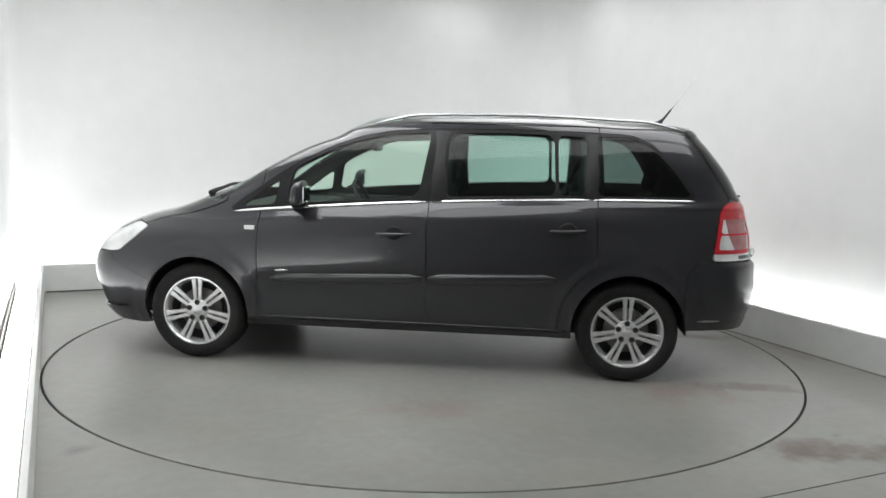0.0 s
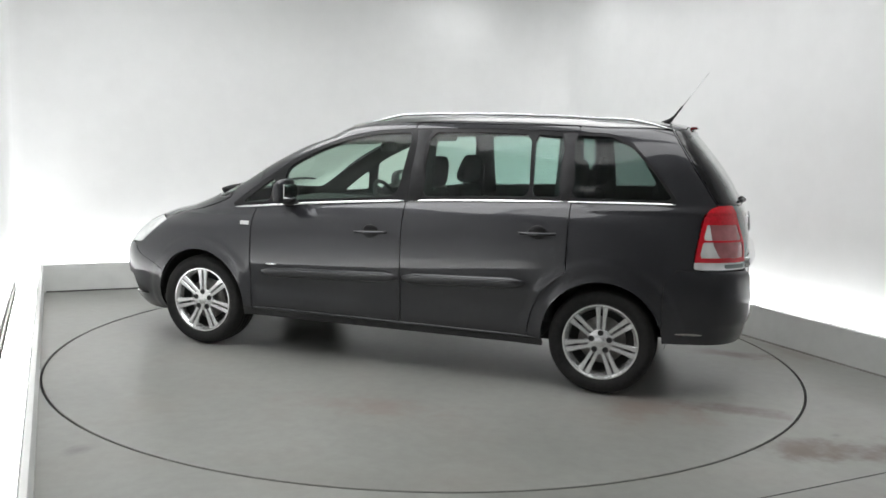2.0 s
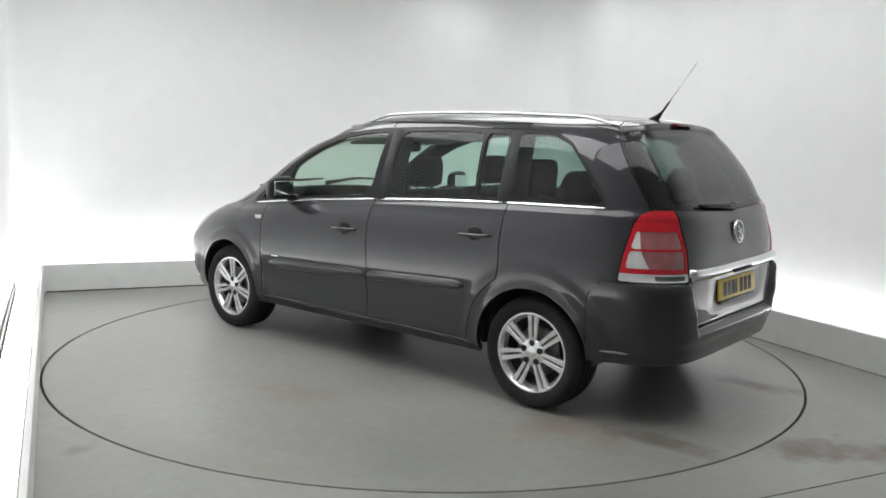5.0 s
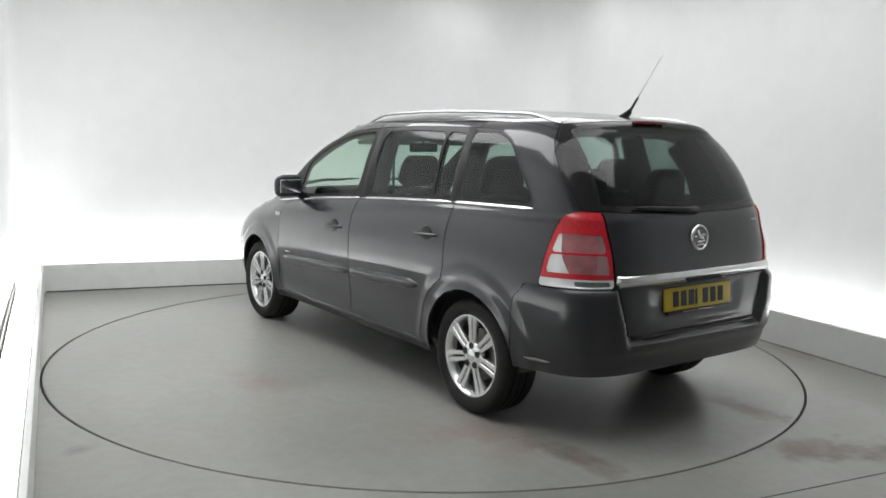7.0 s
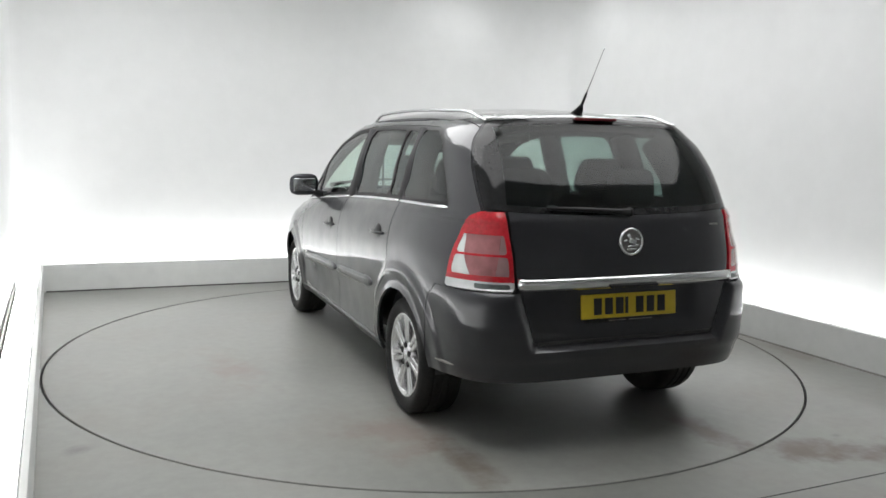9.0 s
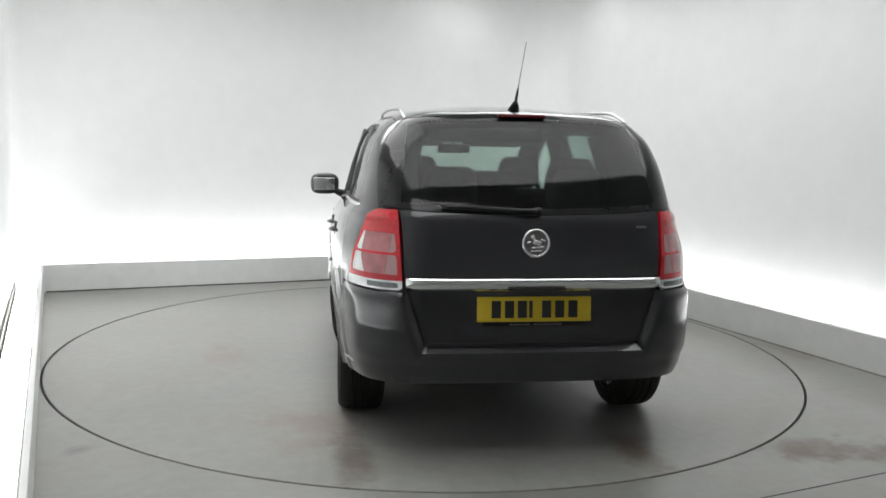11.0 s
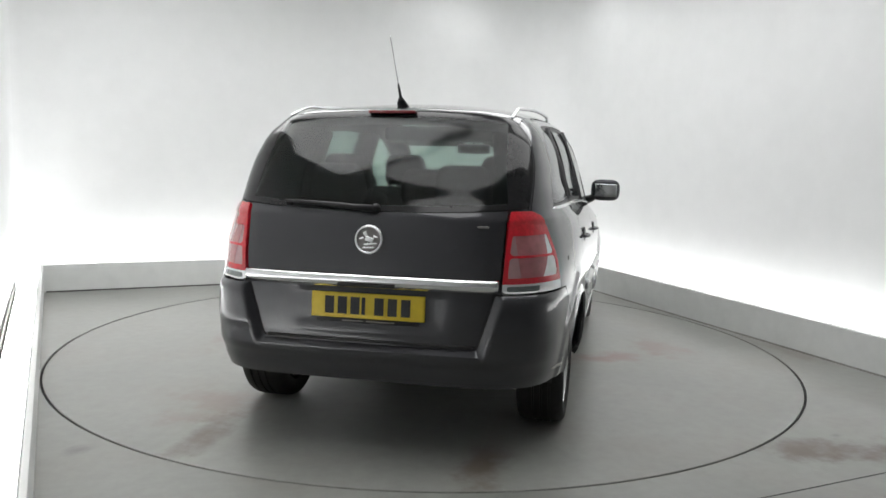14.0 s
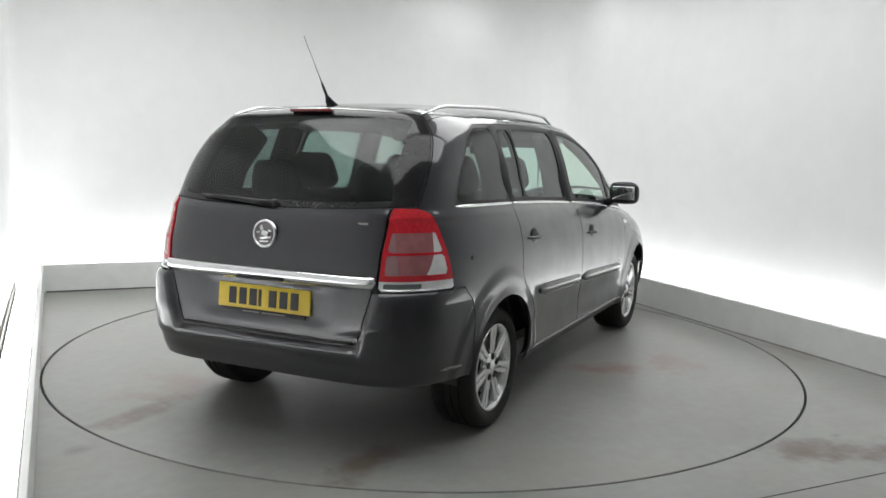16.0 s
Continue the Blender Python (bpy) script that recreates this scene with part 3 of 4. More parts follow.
f_bottom = lambda x, y, z: np.interp(x, [-2.3, -2.0, -1.7, -1.62, -1.0, 1.0, 1.6, 1.75, 2.3], [0.355, 0.345, 0.345, 0.335, 0.262, 0.252, 0.235, 0.2, 0.19]) - z
f_dlo = lambda x, y, z: np.maximum(DLO(x, z), 0.5 - y)
f_lamp = lambda x, y, z: np.maximum.reduce([tail_inner(z) - y, x - tail_side(z), 0.768 - z, z - 1.121, x + 1.6])
f_screen = lambda x, y, z: np.maximum.reduce([wind_low(x, y) - z, np.abs(y) - (0.725 - (z - 1.0) * 0.34), -x + 0.10])
f_bonnet = lambda x, y, z: np.maximum.reduce([1.18 - x + 0.0 * z, y - 0.735 + (x - 1.2) * 0.06, 0.70 + 0.16 * (y / 0.7) ** 4 - z])


def wind_low(x, y):
    return 1.045 - 0.03 * (np.abs(y) / 0.7) ** 2


def f_rear_glass(x, y, z):
    low = 1.103 + 0.020 * (np.abs(y) / 0.6) ** 2
    edge = -1.668 - (1.53 - z) * 0.668           # edge on the D pillar, seen from the side
    top = 1.528 + 0.03 * (1 - np.minimum(1, np.abs(y) / 0.58) ** 2)
    return np.maximum.reduce([low - z, z - top, x - edge])


def f_tailgate(x, y, z):
    half = np.where(z > 0.80, tail_inner(z) - 0.006, 0.495 + (z - 0.53) * 0.30)
    half = np.where(z > 1.118, 0.9, half)
    edge = np.where(z > 1.118, -1.658 - (1.53 - z) * 0.668, -1.9)
    return np.maximum.reduce([np.abs(y) - half, 0.53 - z, x - edge, z - 1.60, x + 1.6 + 0.0 * z])


def f_rear_bumper(x, y, z):
    return np.maximum.reduce([x - (-1.683 - 0.06 * smooth01((z - 0.68) / 0.085)), z - 0.765])


f_front_bumper = lambda x, y, z: np.maximum.reduce([1.60 + 0.35 * smooth01((z - 0.45) / 0.2) - x, z - 0.66])
f_headlight = lambda x, y, z: np.maximum(HEAD(x, z), 0.42 - y)
HEAD = poly_sdf([(1.70, 0.845), (1.80, 0.755), (1.90, 0.672), (2.2, 0.655), (2.2, 0.76), (1.95, 0.80), (1.82, 0.862)], 1)
VENT = poly_sdf([(1.80, 0.315), (2.3, 0.27), (2.3, 0.44), (2.02, 0.435), (1.95, 0.37)], 1)
f_front_door = lambda x, y, z: np.maximum.reduce([x - 0.945, -0.117 - x, 0.302 - z, 0.4 - y, z - 1.545])
f_rear_door = lambda x, y, z: np.maximum.reduce([x + 0.117, -1.138 - x, 0.302 - z, 0.4 - y, z - 1.545, 0.425 - np.hypot(x + WHEEL_X, z - ARCH_Z)])
f_roof = lambda x, y, z: np.where(z > 1.3, y - 0.592, 1.0)
f_sill = lambda x, y, z: np.maximum(z - 0.302, np.abs(x) - 1.15)
f_arch = lambda x, y, z: np.where(y > 0.4, np.minimum(np.hypot(x - WHEEL_X, z - ARCH_Z), np.hypot(x + WHEEL_X, z - ARCH_Z)) - ARCH, 1.0)

car = new("car")
tagged(car, "dark grey metallic people carrier parked on the turntable", "car")
JOINT = 0.006


def build_body():
    whole = grid_soup(GRID)
    s, _ = cut(whole, f_bottom)
    _, s = cut(s, f_arch)
    # what stays black round the panes, then the panes
    dlo, s = pull_out(s, f_dlo)
    lamp, s = pull_out(s, f_lamp, JOINT)
    gate, s = pull_out(s, f_tailgate, JOINT)
    glass_soup, gate = pull_out(gate, f_rear_glass, 0.004)
    screen, s = pull_out(s, f_screen)
    roof, s = pull_out(s, f_roof, 0.004)
    head, s = pull_out(s, f_headlight, JOINT)
    bonnet, s = pull_out(s, f_bonnet, JOINT)
    rb, s = pull_out(s, f_rear_bumper, JOINT * 0.7)
    fb, s = pull_out(s, f_front_bumper, JOINT * 0.7)
    fd, s = pull_out(s, f_front_door, JOINT)
    rd, s = pull_out(s, f_rear_door, JOINT)
    sill, s = pull_out(s, f_sill, 0.004)
    quarter, fender = cut(s, lambda x, y, z: x + 0.117)

    thick(part("roof", soup_bm(roof, both=True), PAINT, car))
    thick(part("bonnet", soup_bm(bonnet, both=True), PAINT, car))
    thick(part("windscreen", soup_bm(screen, both=True, shift=-0.004), GLASS_FRONT, car, "green tinted windscreen"), 0.004, inner=TINT_FRONT)
    rear_bumper = thick(part("rear_bumper", soup_bm(rb, both=True), PAINT, car, "dark grey painted rear bumper"))
    vent, fb = pull_out(fb, lambda x, y, z: np.maximum(VENT(x, z), 0.2 - y), 0.006)
    front_bumper = thick(part("front_bumper", soup_bm(fb, both=True), PAINT, car, "dark grey painted front bumper"))
    for side in (1, -1):
        thick(part("fog_vent", soup_bm(vent, side, shift=-0.020), DARK, front_bumper, "black fog lamp vent"), 0.01)
    tailgate = thick(part("tailgate", soup_bm(gate, both=True), PAINT, car))
    glass_soup, border = cut(glass_soup, lambda x, y, z: np.maximum(f_rear_glass(x, y, z) + 0.028, np.abs(y) - 0.60 + (z - 1.1) * 0.13))
    thick(part("window_border", soup_bm(border, both=True, shift=0.001), BLACK_GLASS, tailgate, "glossy black border of the rear window"), 0.005)
    thick(part("rear_window", soup_bm(glass_soup, both=True, shift=0.001), GLASS_DARK, tailgate, "dark tinted wraparound rear window"), 0.004, inner=TINT_DARK)

    panes, trim = {}, dlo
    for key, sdf in (("a", PANE_A), ("f", PANE_F), ("r", PANE_R), ("r2", PANE_R2), ("q", PANE_Q)):
        panes[key], trim = pull_out(trim, lambda x, y, z, sdf=sdf: sdf(x, z))
    trim_f, rest = cut(trim, lambda x, y, z: np.maximum(-0.117 - x, x - 0.80))
    trim_a, rest = cut(rest, lambda x, y, z: 0.80 - x)
    trim_r, trim_q = cut(rest, lambda x, y, z: -1.105 - x)
    for side in (1, -1):
        wing_parts = islands(fender)
        fen = thick(part("front_wing", soup_bm(wing_parts[0], side), PAINT, car))
        for piece in wing_parts[1:]:
            thick(part("roof_side", soup_bm(piece, side), PAINT, car))
        for piece in islands(trim_a):
            thick(part("pillar_trim", soup_bm(piece, side, shift=-0.003), TRIM, fen, "black pillar trim"), 0.02)
        thick(part("window", soup_bm(panes["a"], side, shift=-0.006), GLASS_FRONT, fen, "small triangular front pane"), 0.004, inner=TINT_FRONT)
        door = thick(part("front_door", soup_bm(fd, side), PAINT, car), 0.02)
        for piece in islands(trim_f):
            thick(part("window_frame", soup_bm(piece, side, shift=-0.003), TRIM, door, "black window frame"), 0.03)
        thick(part("window", soup_bm(panes["f"], side, shift=-0.008), GLASS_FRONT, door, "green tinted door window"), 0.004, inner=TINT_FRONT)
        door2 = thick(part("rear_door", soup_bm(rd, side), PAINT, car), 0.02)
        for piece in islands(trim_r):
            thick(part("window_frame", soup_bm(piece, side, shift=-0.003), TRIM, door2, "black window frame"), 0.03)
        for k in ("r", "r2"):
            thick(part("window", soup_bm(panes[k], side, shift=-0.008), GLASS_REAR, door2, "tinted rear door window"), 0.004, inner=TINT_REAR)
        q = thick(part("rear_wing", soup_bm(quarter, side), PAINT, car))
        for piece in islands(trim_q):
            thick(part("window_frame", soup_bm(piece, side, shift=-0.003), TRIM, q, "black window frame"), 0.02)
        thick(part("window", soup_bm(panes["q"], side, shift=-0.005), GLASS_DARK, q, "dark tinted quarter window"), 0.004, inner=TINT_DARK)
        # The sill's black colour holds the shade on its painted lower face.
        thick(part("sill", soup_bm(sill, side), PLASTIC, car, "lower sill, black for the shade on it"), 0.02)
        tail_lamp(lamp, side)
        hl = thick(part("headlight", soup_bm(head, side), CLEAR, car, "clear plastic headlight"), 0.01)
        door_details(door, door2, q, side)

    # inner shell: the dark structure that shows in the joints and round the cabin
    inner, _ = cut(whole, f_bottom)
    _, inner = cut(inner, lambda x, y, z: f_arch(x, y, z) - 0.012)
    _, inner = cut(inner, lambda x, y, z: f_dlo(x, y, z) + 0.012)
    _, inner = cut(inner, lambda x, y, z: f_rear_glass(x, y, z) + 0.045)
    _, inner = cut(inner, lambda x, y, z: f_screen(x, y, z) + 0.03)
    body = part("inner_body", soup_bm(inner, both=True, shift=-0.034), CABIN, car, "dark inner body structure")
    # padded pillar linings inside
    for side in (1, -1):
        for rows in (((-0.17, 0.735, 1.05), (-0.17, 0.69, 1.25), (-0.18, 0.615, 1.48)), ((-1.10, 0.73, 1.05), (-1.10, 0.685, 1.28), (-1.09, 0.61, 1.48)),
                     ((-1.78, 0.595, 1.04), (-1.66, 0.575, 1.28), (-1.54, 0.525, 1.45))):
            bm = bmesh.new()
            tube(bm, [(x, y * side, z) for x, y, z in rows], [0.085, 0.075, 0.07] if rows[0][0] > -1.5 else [0.115, 0.09, 0.085], 10, 1.0)
            part("pillar_lining", bm, CABIN, body, "dark padded pillar lining")
    return tailgate, rear_bumper


def tail_lamp(lamp, side):
    """Red cluster with two rows of clear and smoked windows over a bright band with the reversing lamp."""
    band, red = cut(lamp, lambda x, y, z: z - 0.812)
    wins = []
    for lo, hi in ((0.838, 0.923), (0.933, 1.016)):
        f = lambda x, y, z: np.maximum.reduce([lo - z, z - hi, tail_inner(z) + 0.022 - y, x - tail_side(z) + 0.026])
        win, red = pull_out(red, f)
        wins.append(cut(win, lambda x, y, z: (x + 1.962 - (z - 0.88) * 0.15) * 0.8 - (y - 0.735 + (z - 0.88) * 0.35) * 0.6))
    body = thick(part("tail_light", soup_bm(red, side, shift=0.006), RED, car, "red rear light cluster with clear windows"), 0.03)
    for smoked, clear in wins:
        bowl, smoked = cut(smoked, lambda x, y, z: (y - tail_inner(z) - 0.055) + (z - 0.93) * 0.25)
        thick(part("reflector", soup_bm(smoked, side, shift=0.004), PINK, body, "smoked red reflector window"), 0.01)
        thick(part("reflector_bowl", soup_bm(bowl, side, shift=0.003), BOWL, body, "pale reflector bowl"), 0.01)
        thick(part("indicator_window", soup_bm(clear, side, shift=0.004), CLEAR, body, "clear window"), 0.01)
    rev, rim = pull_out(band, lambda x, y, z: np.maximum.reduce([0.777 - z, z - 0.803, tail_inner(z) + 0.022 - y, y - 0.742]))
    thick(part("band", soup_bm(rim, side, shift=0.006), CLEAR, body, "bright silvery lower band"), 0.02)
    thick(part("reversing_lens", soup_bm(rev, side, shift=0.003), SMOKE, body, "grey reversing lens"), 0.01)


def side_y(x, z):
    """Half width of the skin at a place seen from the side."""
    g = GRID[12:96]
    near = g[g[..., 1] > 0.5]
    d = (near[:, 0] - x) ** 2 + (near[:, 2] - z) ** 2
    best = np.argpartition(d, 4)[:4]
    wts = 1 / (d[best] + 1e-6)
    return float((near[best, 1] * wts).sum() / wts.sum())


def strip_bm(xs, zf, side, height, proud, up=0.0):
    """A moulding along the side: rounded section, following the skin."""
    bm = bmesh.new()
    section = [(-0.5, -0.004), (-0.5, 0.4), (-0.35, 0.85), (-0.1, 1.0), (0.15, 1.0), (0.4, 0.75), (0.5, 0.3), (0.5, -0.004)]
    rings = []
    for i, x in enumerate(xs):
        z = zf(x) + up
        end = min(1.0, 0.35 + 0.35 * min(i, len(xs) - 1 - i))
        rings.append([bm.verts.new((x, side * (side_y(x, z + h * height * end) + p * proud * end), z + h * height * end)) for h, p in section])
    for a, b in zip(rings, rings[1:]):
        for k in range(len(section) - 1):
            bm.faces.new((a[k], a[k + 1], b[k + 1], b[k]))
    bm.faces.new(rings[0])
    bm.faces.new(rings[-1][::-1])
    bmesh.ops.recalc_face_normals(bm, faces=bm.faces)
    return bm


def door_details(door, door2, q, side):
    rub = lambda x: 0.592 - 0.040 * x
    for parent, x0, x1 in ((door, 0.86, -0.105), (door2, -0.130, -0.905)):
        part("rub_strip", strip_bm(np.linspace(x0, x1, 22), rub, side, 0.064, 0.020), PAINT, parent, "dark grey moulded rub strip")
        part("rub_strip_edge", strip_bm(np.linspace(x0 - 0.01, x1 + 0.01, 22), rub, side, 0.008, 0.023, 0.014), PAINT, parent)
    part("lettering_bar", strip_bm(np.linspace(0.83, 0.745, 5), rub, side, 0.014, 0.006, 0.052), CHROME, door, "small bright lettering bar")
    for parent, x0, x1 in ((door, 1.128, -0.108), (door2, -0.126, -1.096), (q, -1.114, -1.715)):
        part("chrome_strip", strip_bm(np.linspace(x0, x1, 26), lambda x: float(waist(x)), side, 0.015, 0.008, 0.003), CHROME, parent, "thin chrome waist strip")
    part("sill_line", strip_bm(np.linspace(0.93, -0.98, 30), lambda x: 0.312, side, 0.016, 0.010), PAINT, door)
    for parent, cx in ((door, 0.085), (door2, -0.965)):
        z = 0.871 - 0.055 * cx
        y = side_y(cx, z)
        # No hollow is cut: a flat black oval paints the recess's shade.
        bm = bmesh.new()
        bmesh.ops.create_uvsphere(bm, u_segments=20, v_segments=10, radius=1.0, matrix=Matrix.Translation((cx, side * (y - 0.002), z)) @ Matrix.Diagonal((0.056, 0.009, 0.048, 1)))
        part("handle_shade", bm, TRIM, parent, "black oval painting the shade of the recess behind the handle")
        bm = bmesh.new()
        pts = [(cx - 0.108 + 0.216 * k, side * (y + 0.006 + 0.022 * math.sin(math.pi * min(1, max(0, k)))), z + 0.004 - 0.008 * k) for k in np.linspace(0, 1, 11)]
        tube(bm, pts, [0.008, 0.010, 0.0105, 0.011, 0.011, 0.011, 0.011, 0.011, 0.0105, 0.010, 0.008], 10, 0.85)
        part("handle", bm, PAINT, parent, "body-coloured pull handle")
    # small lamp on the wing
    bm = boxes(((0.965, side * (side_y(0.995, 0.868) - 0.006), 0.856), (1.030, side * (side_y(0.995, 0.868) + 0.006), 0.882), 0.003))
    part("side_repeater", bm, CLEAR, car, "small clear side repeater lamp")
    # door mirror
    bm = bmesh.new()
    bmesh.ops.create_uvsphere(bm, u_segments=24, v_segments=14, radius=1.0, matrix=Matrix.Translation((0.655, side * 0.935, 1.095)) @ pose(0, 0, 0, 0, 0, side * 8))
    bm.verts.ensure_lookup_table()
    c = Vector((0.655, side * 0.935, 1.095))
    for v in bm.verts:
        d = v.co - c
        sq = lambda a, n: math.copysign(abs(a) ** n, a)
        v.co = c + Vector((sq(d.x, 0.8) * (0.048 if d.x > 0 else 0.032), sq(d.y, 0.55) * 0.105, sq(d.z, 0.6) * 0.075 - 0.02 * d.x))
    mirror = part("door_mirror", bm, PAINT, car, "dark grey door mirror housing")
    bm = bmesh.new()
    box(bm, (0.612, -0.078, -0.046), (0.619, 0.078, 0.046), 0.02, 3, Matrix.Translation((0.0, side * 0.938, 1.095)))
    part("mirror_glass", bm, CHROME, mirror, "silvered mirror glass")
    bm = bmesh.new()
    tube(bm, [(0.70, side * 0.79, 1.015), (0.68, side * 0.83, 1.03), (0.665, side * 0.88, 1.06)], [0.055, 0.045, 0.035], 12, 0.6)
    part("mirror_foot", bm, TRIM, mirror, "black mirror foot")


def fuel_flap():
    """Round lock of the fuel flap, on the right rear wing."""
    bm = bmesh.new()
    y = -side_y(-1.68, 0.888)
    lathe(bm, [(0.0005, 0.003), (0.010, 0.003), (0.012, 0.0), (0.012, -0.004)], 16, Matrix.Translation((-1.68, y, 0.888)) @ pose(0, 0, 0, 90, 0, -8))
    part("flap_lock", bm, DARK, car, "small dark round lock")


def top_z(x, y):
    """Height of the roof's skin."""
    near = GRID[90:].reshape(-1, 3)
    d = (near[:, 0] - x) ** 2 + (near[:, 1] - abs(y)) ** 2
    best = np.argpartition(d, 4)[:4]
    return float(near[best, 2].mean())


def rear_x(y, z):
    """Rearmost skin at a place seen from behind."""
    g = GRID[:108].reshape(-1, 3)
    g = g[g[:, 0] < -1.5]
    d = (g[:, 1] - abs(y)) ** 2 + (g[:, 2] - z) ** 2
    best = np.argpartition(d, 4)[:4]
    wts = 1 / (d[best] + 1e-6)
    return float((g[best, 0] * wts).sum() / wts.sum())


def tailgate_details(gate):
    # chrome bar across the gate
    bm = bmesh.new()
    section = [(-0.030, 0.0), (-0.028, -0.018), (-0.008, -0.030), (0.016, -0.034), (0.028, -0.022), (0.030, 0.0)]
    rings = []
    for y in np.linspace(-0.580, 0.580, 41):
        rings.append([bm.verts.new((rear_x(y, 0.802) + p - 0.002, y, 0.802 + h)) for h, p in section])
    for a, b in zip(rings, rings[1:]):
        for k in range(len(section) - 1):
            bm.faces.new((a[k], a[k + 1], b[k + 1], b[k]))
    bm.faces.new(rings[0])
    bm.faces.new(rings[-1])
    bmesh.ops.recalc_face_normals(bm, faces=bm.faces)
    part("chrome_bar", bm, CHROME, gate, "bright chrome bar over the number plate")
    # A solid dark bar paints the shade of the grip's hollow.
    bm = boxes(((rear_x(0, 0.79) - 0.041, -0.13, 0.778), (rear_x(0, 0.79) - 0.02, 0.13, 0.790), 0.003))
    part("grip_shade", bm, DARK, gate, "dark bar painting the shade of the grip recess")
    # number plate: yellow board with plain bars
    px = -2.119
    tilt = pose(px, 0, 0.687, 0, 5, 0)
    bm = bmesh.new()
    box(bm, (-0.006, -0.262, -0.0565), (0.004, 0.262, 0.0565), 0.004, 2, tilt)
    plate = part("number_plate", bm, YELLOW, gate, "yellow number plate with black bars")
    for y, w in ((0.176, 0.042), (0.116, 0.042), (0.057, 0.042), (0.018, 0.016), (-0.054, 0.042), (-0.115, 0.042), (-0.176, 0.042)):
        bm = bmesh.new()
        box(bm, (-0.0085, y - w / 2, -0.0385), (-0.0055, y + w / 2, 0.0385), 0.0, 1, tilt)
        part("bar", bm, INK, plate, smooth=False)
    # round badge: chrome ring and an abstract bright shape on a dark disc
    z = 0.983
    m = Matrix.Translation((rear_x(0, z) - 0.004, 0, z)) @ pose(0, 0, 0, 0, -84, 0)
    bm = bmesh.new()
    lathe(bm, [(0.052, 0.0), (0.052, 0.008), (0.058, 0.012), (0.064, 0.009), (0.066, 0.0)], 40, m)
    badge = part("badge", bm, SILVER, gate, "round silver badge")
    bm = bmesh.new()
    lathe(bm, [(0.0005, 0.005), (0.052, 0.004)], 32, m)
    part("badge_disc", bm, STEEL, badge)
    bm = bmesh.new()
    for lo, hi, turn in (((-0.040, -0.026, 0.004), (-0.031, 0.026, 0.010), 0), ((-0.025, -0.036, 0.004), (-0.015, 0.024, 0.011), 6), ((-0.010, -0.024, 0.004), (0.014, 0.016, 0.013), -18),
                         ((0.016, -0.008, 0.004), (0.040, 0.010, 0.012), 28), ((0.006, 0.020, 0.004), (0.016, 0.042, 0.010), 12), ((0.018, -0.036, 0.004), (0.028, -0.014, 0.010), -20)):
        box(bm, lo, hi, 0.004, 2, m @ pose(0, 0, 0, 0, 0, turn))
    part("badge_shape", bm, SILVER, badge)
    # dark holder strip under the plate, with its faint pale line
    bm = bmesh.new()
    box(bm, (-0.004, -0.235, -0.076), (0.006, 0.235, -0.0575), 0.002, 2, tilt)
    holder = part("plate_holder", bm, TRIM, gate, "black plate holder strip")
    for y0, y1 in ((0.115, 0.02), (0.005, -0.125)):
        bm = bmesh.new()
        box(bm, (-0.0055, y1, -0.0705), (-0.0035, y0, -0.0655), 0.0, 1, tilt)
        part("lettering_bar", bm, STEEL, holder, "small pale lettering bar", smooth=False)
    # small bright lettering bar
    bm = boxes(((rear_x(-0.50, 1.055) - 0.005, -0.525, 1.048), (rear_x(-0.50, 1.055) + 0.004, -0.475, 1.058), 0.002))
    part("lettering_bar", bm, STEEL, gate, "small grey lettering bar")
    # wiper
    bm = bmesh.new()
    pts = [(rear_x(y, zz) - 0.020, y, zz) for y, zz in ((-0.01, 1.118), (0.08, 1.122), (0.2, 1.130), (0.32, 1.136), (0.42, 1.140))]
    tube(bm, pts, [0.016, 0.013, 0.011, 0.009, 0.006], 8)
    part("wiper", bm, TRIM, gate, "black rear wiper")
    bm = bmesh.new()
    bmesh.ops.create_uvsphere(bm, u_segments=16, v_segments=10, radius=0.022, matrix=Matrix.Translation((rear_x(0, 1.115) - 0.006, -0.015, 1.118)))
    part("wiper_pivot", bm, TRIM, gate)
    # high brake light under the roof edge
    xb = -1.762
    bm = boxes(((xb - 0.010, -0.115, 1.545), (xb + 0.03, 0.115, 1.560), 0.004))
    part("brake_light", bm, DARK_RED, gate, "narrow red high brake light")
    bm = bmesh.new()
    box(bm, (0.05, -0.25, 0.60), (0.09, 0.25, 0.604), 0, 1, pose(-2.125, 0, 0))
    part("plate_lamp_trim", bm, CHROME, gate)


def screen_wipers():
    """Black cowl tips and wiper arms that lie at the foot of the windscreen."""
    near = GRID[54:].reshape(-1, 3)

    def on_skin(x, y, up):
        best = np.argpartition((near[:, 0] - x) ** 2 + (near[:, 1] - abs(y)) ** 2, 4)[:4]
        return (x, y, float(near[best, 2].mean()) + up)
    for y0, y1 in ((0.56, 0.02), (-0.10, -0.60)):
        bm = bmesh.new()
        tube(bm, [on_skin(1.36 - 0.10 * k, y0 + (y1 - y0) * k, 0.012 + 0.012 * math.sin(math.pi * k)) for k in np.linspace(0, 1, 9)], [0.020, 0.016, 0.013, 0.012, 0.011, 0.010, 0.009, 0.008, 0.006], 8)
        part("windscreen_wiper", bm, TRIM, car, "black windscreen wiper")


def lean_body():
    """The body sits a little lower on its left springs."""
    m = Matrix.Translation((0, 0, 1.35)) @ pose(0, 0, 0, -0.65) @ Matrix.Translation((0, 0, -1.35))
    for ob in car.children:
        if not ob.name.startswith(("wheel",)):
            ob.matrix_basis = m @ ob.matrix_basis


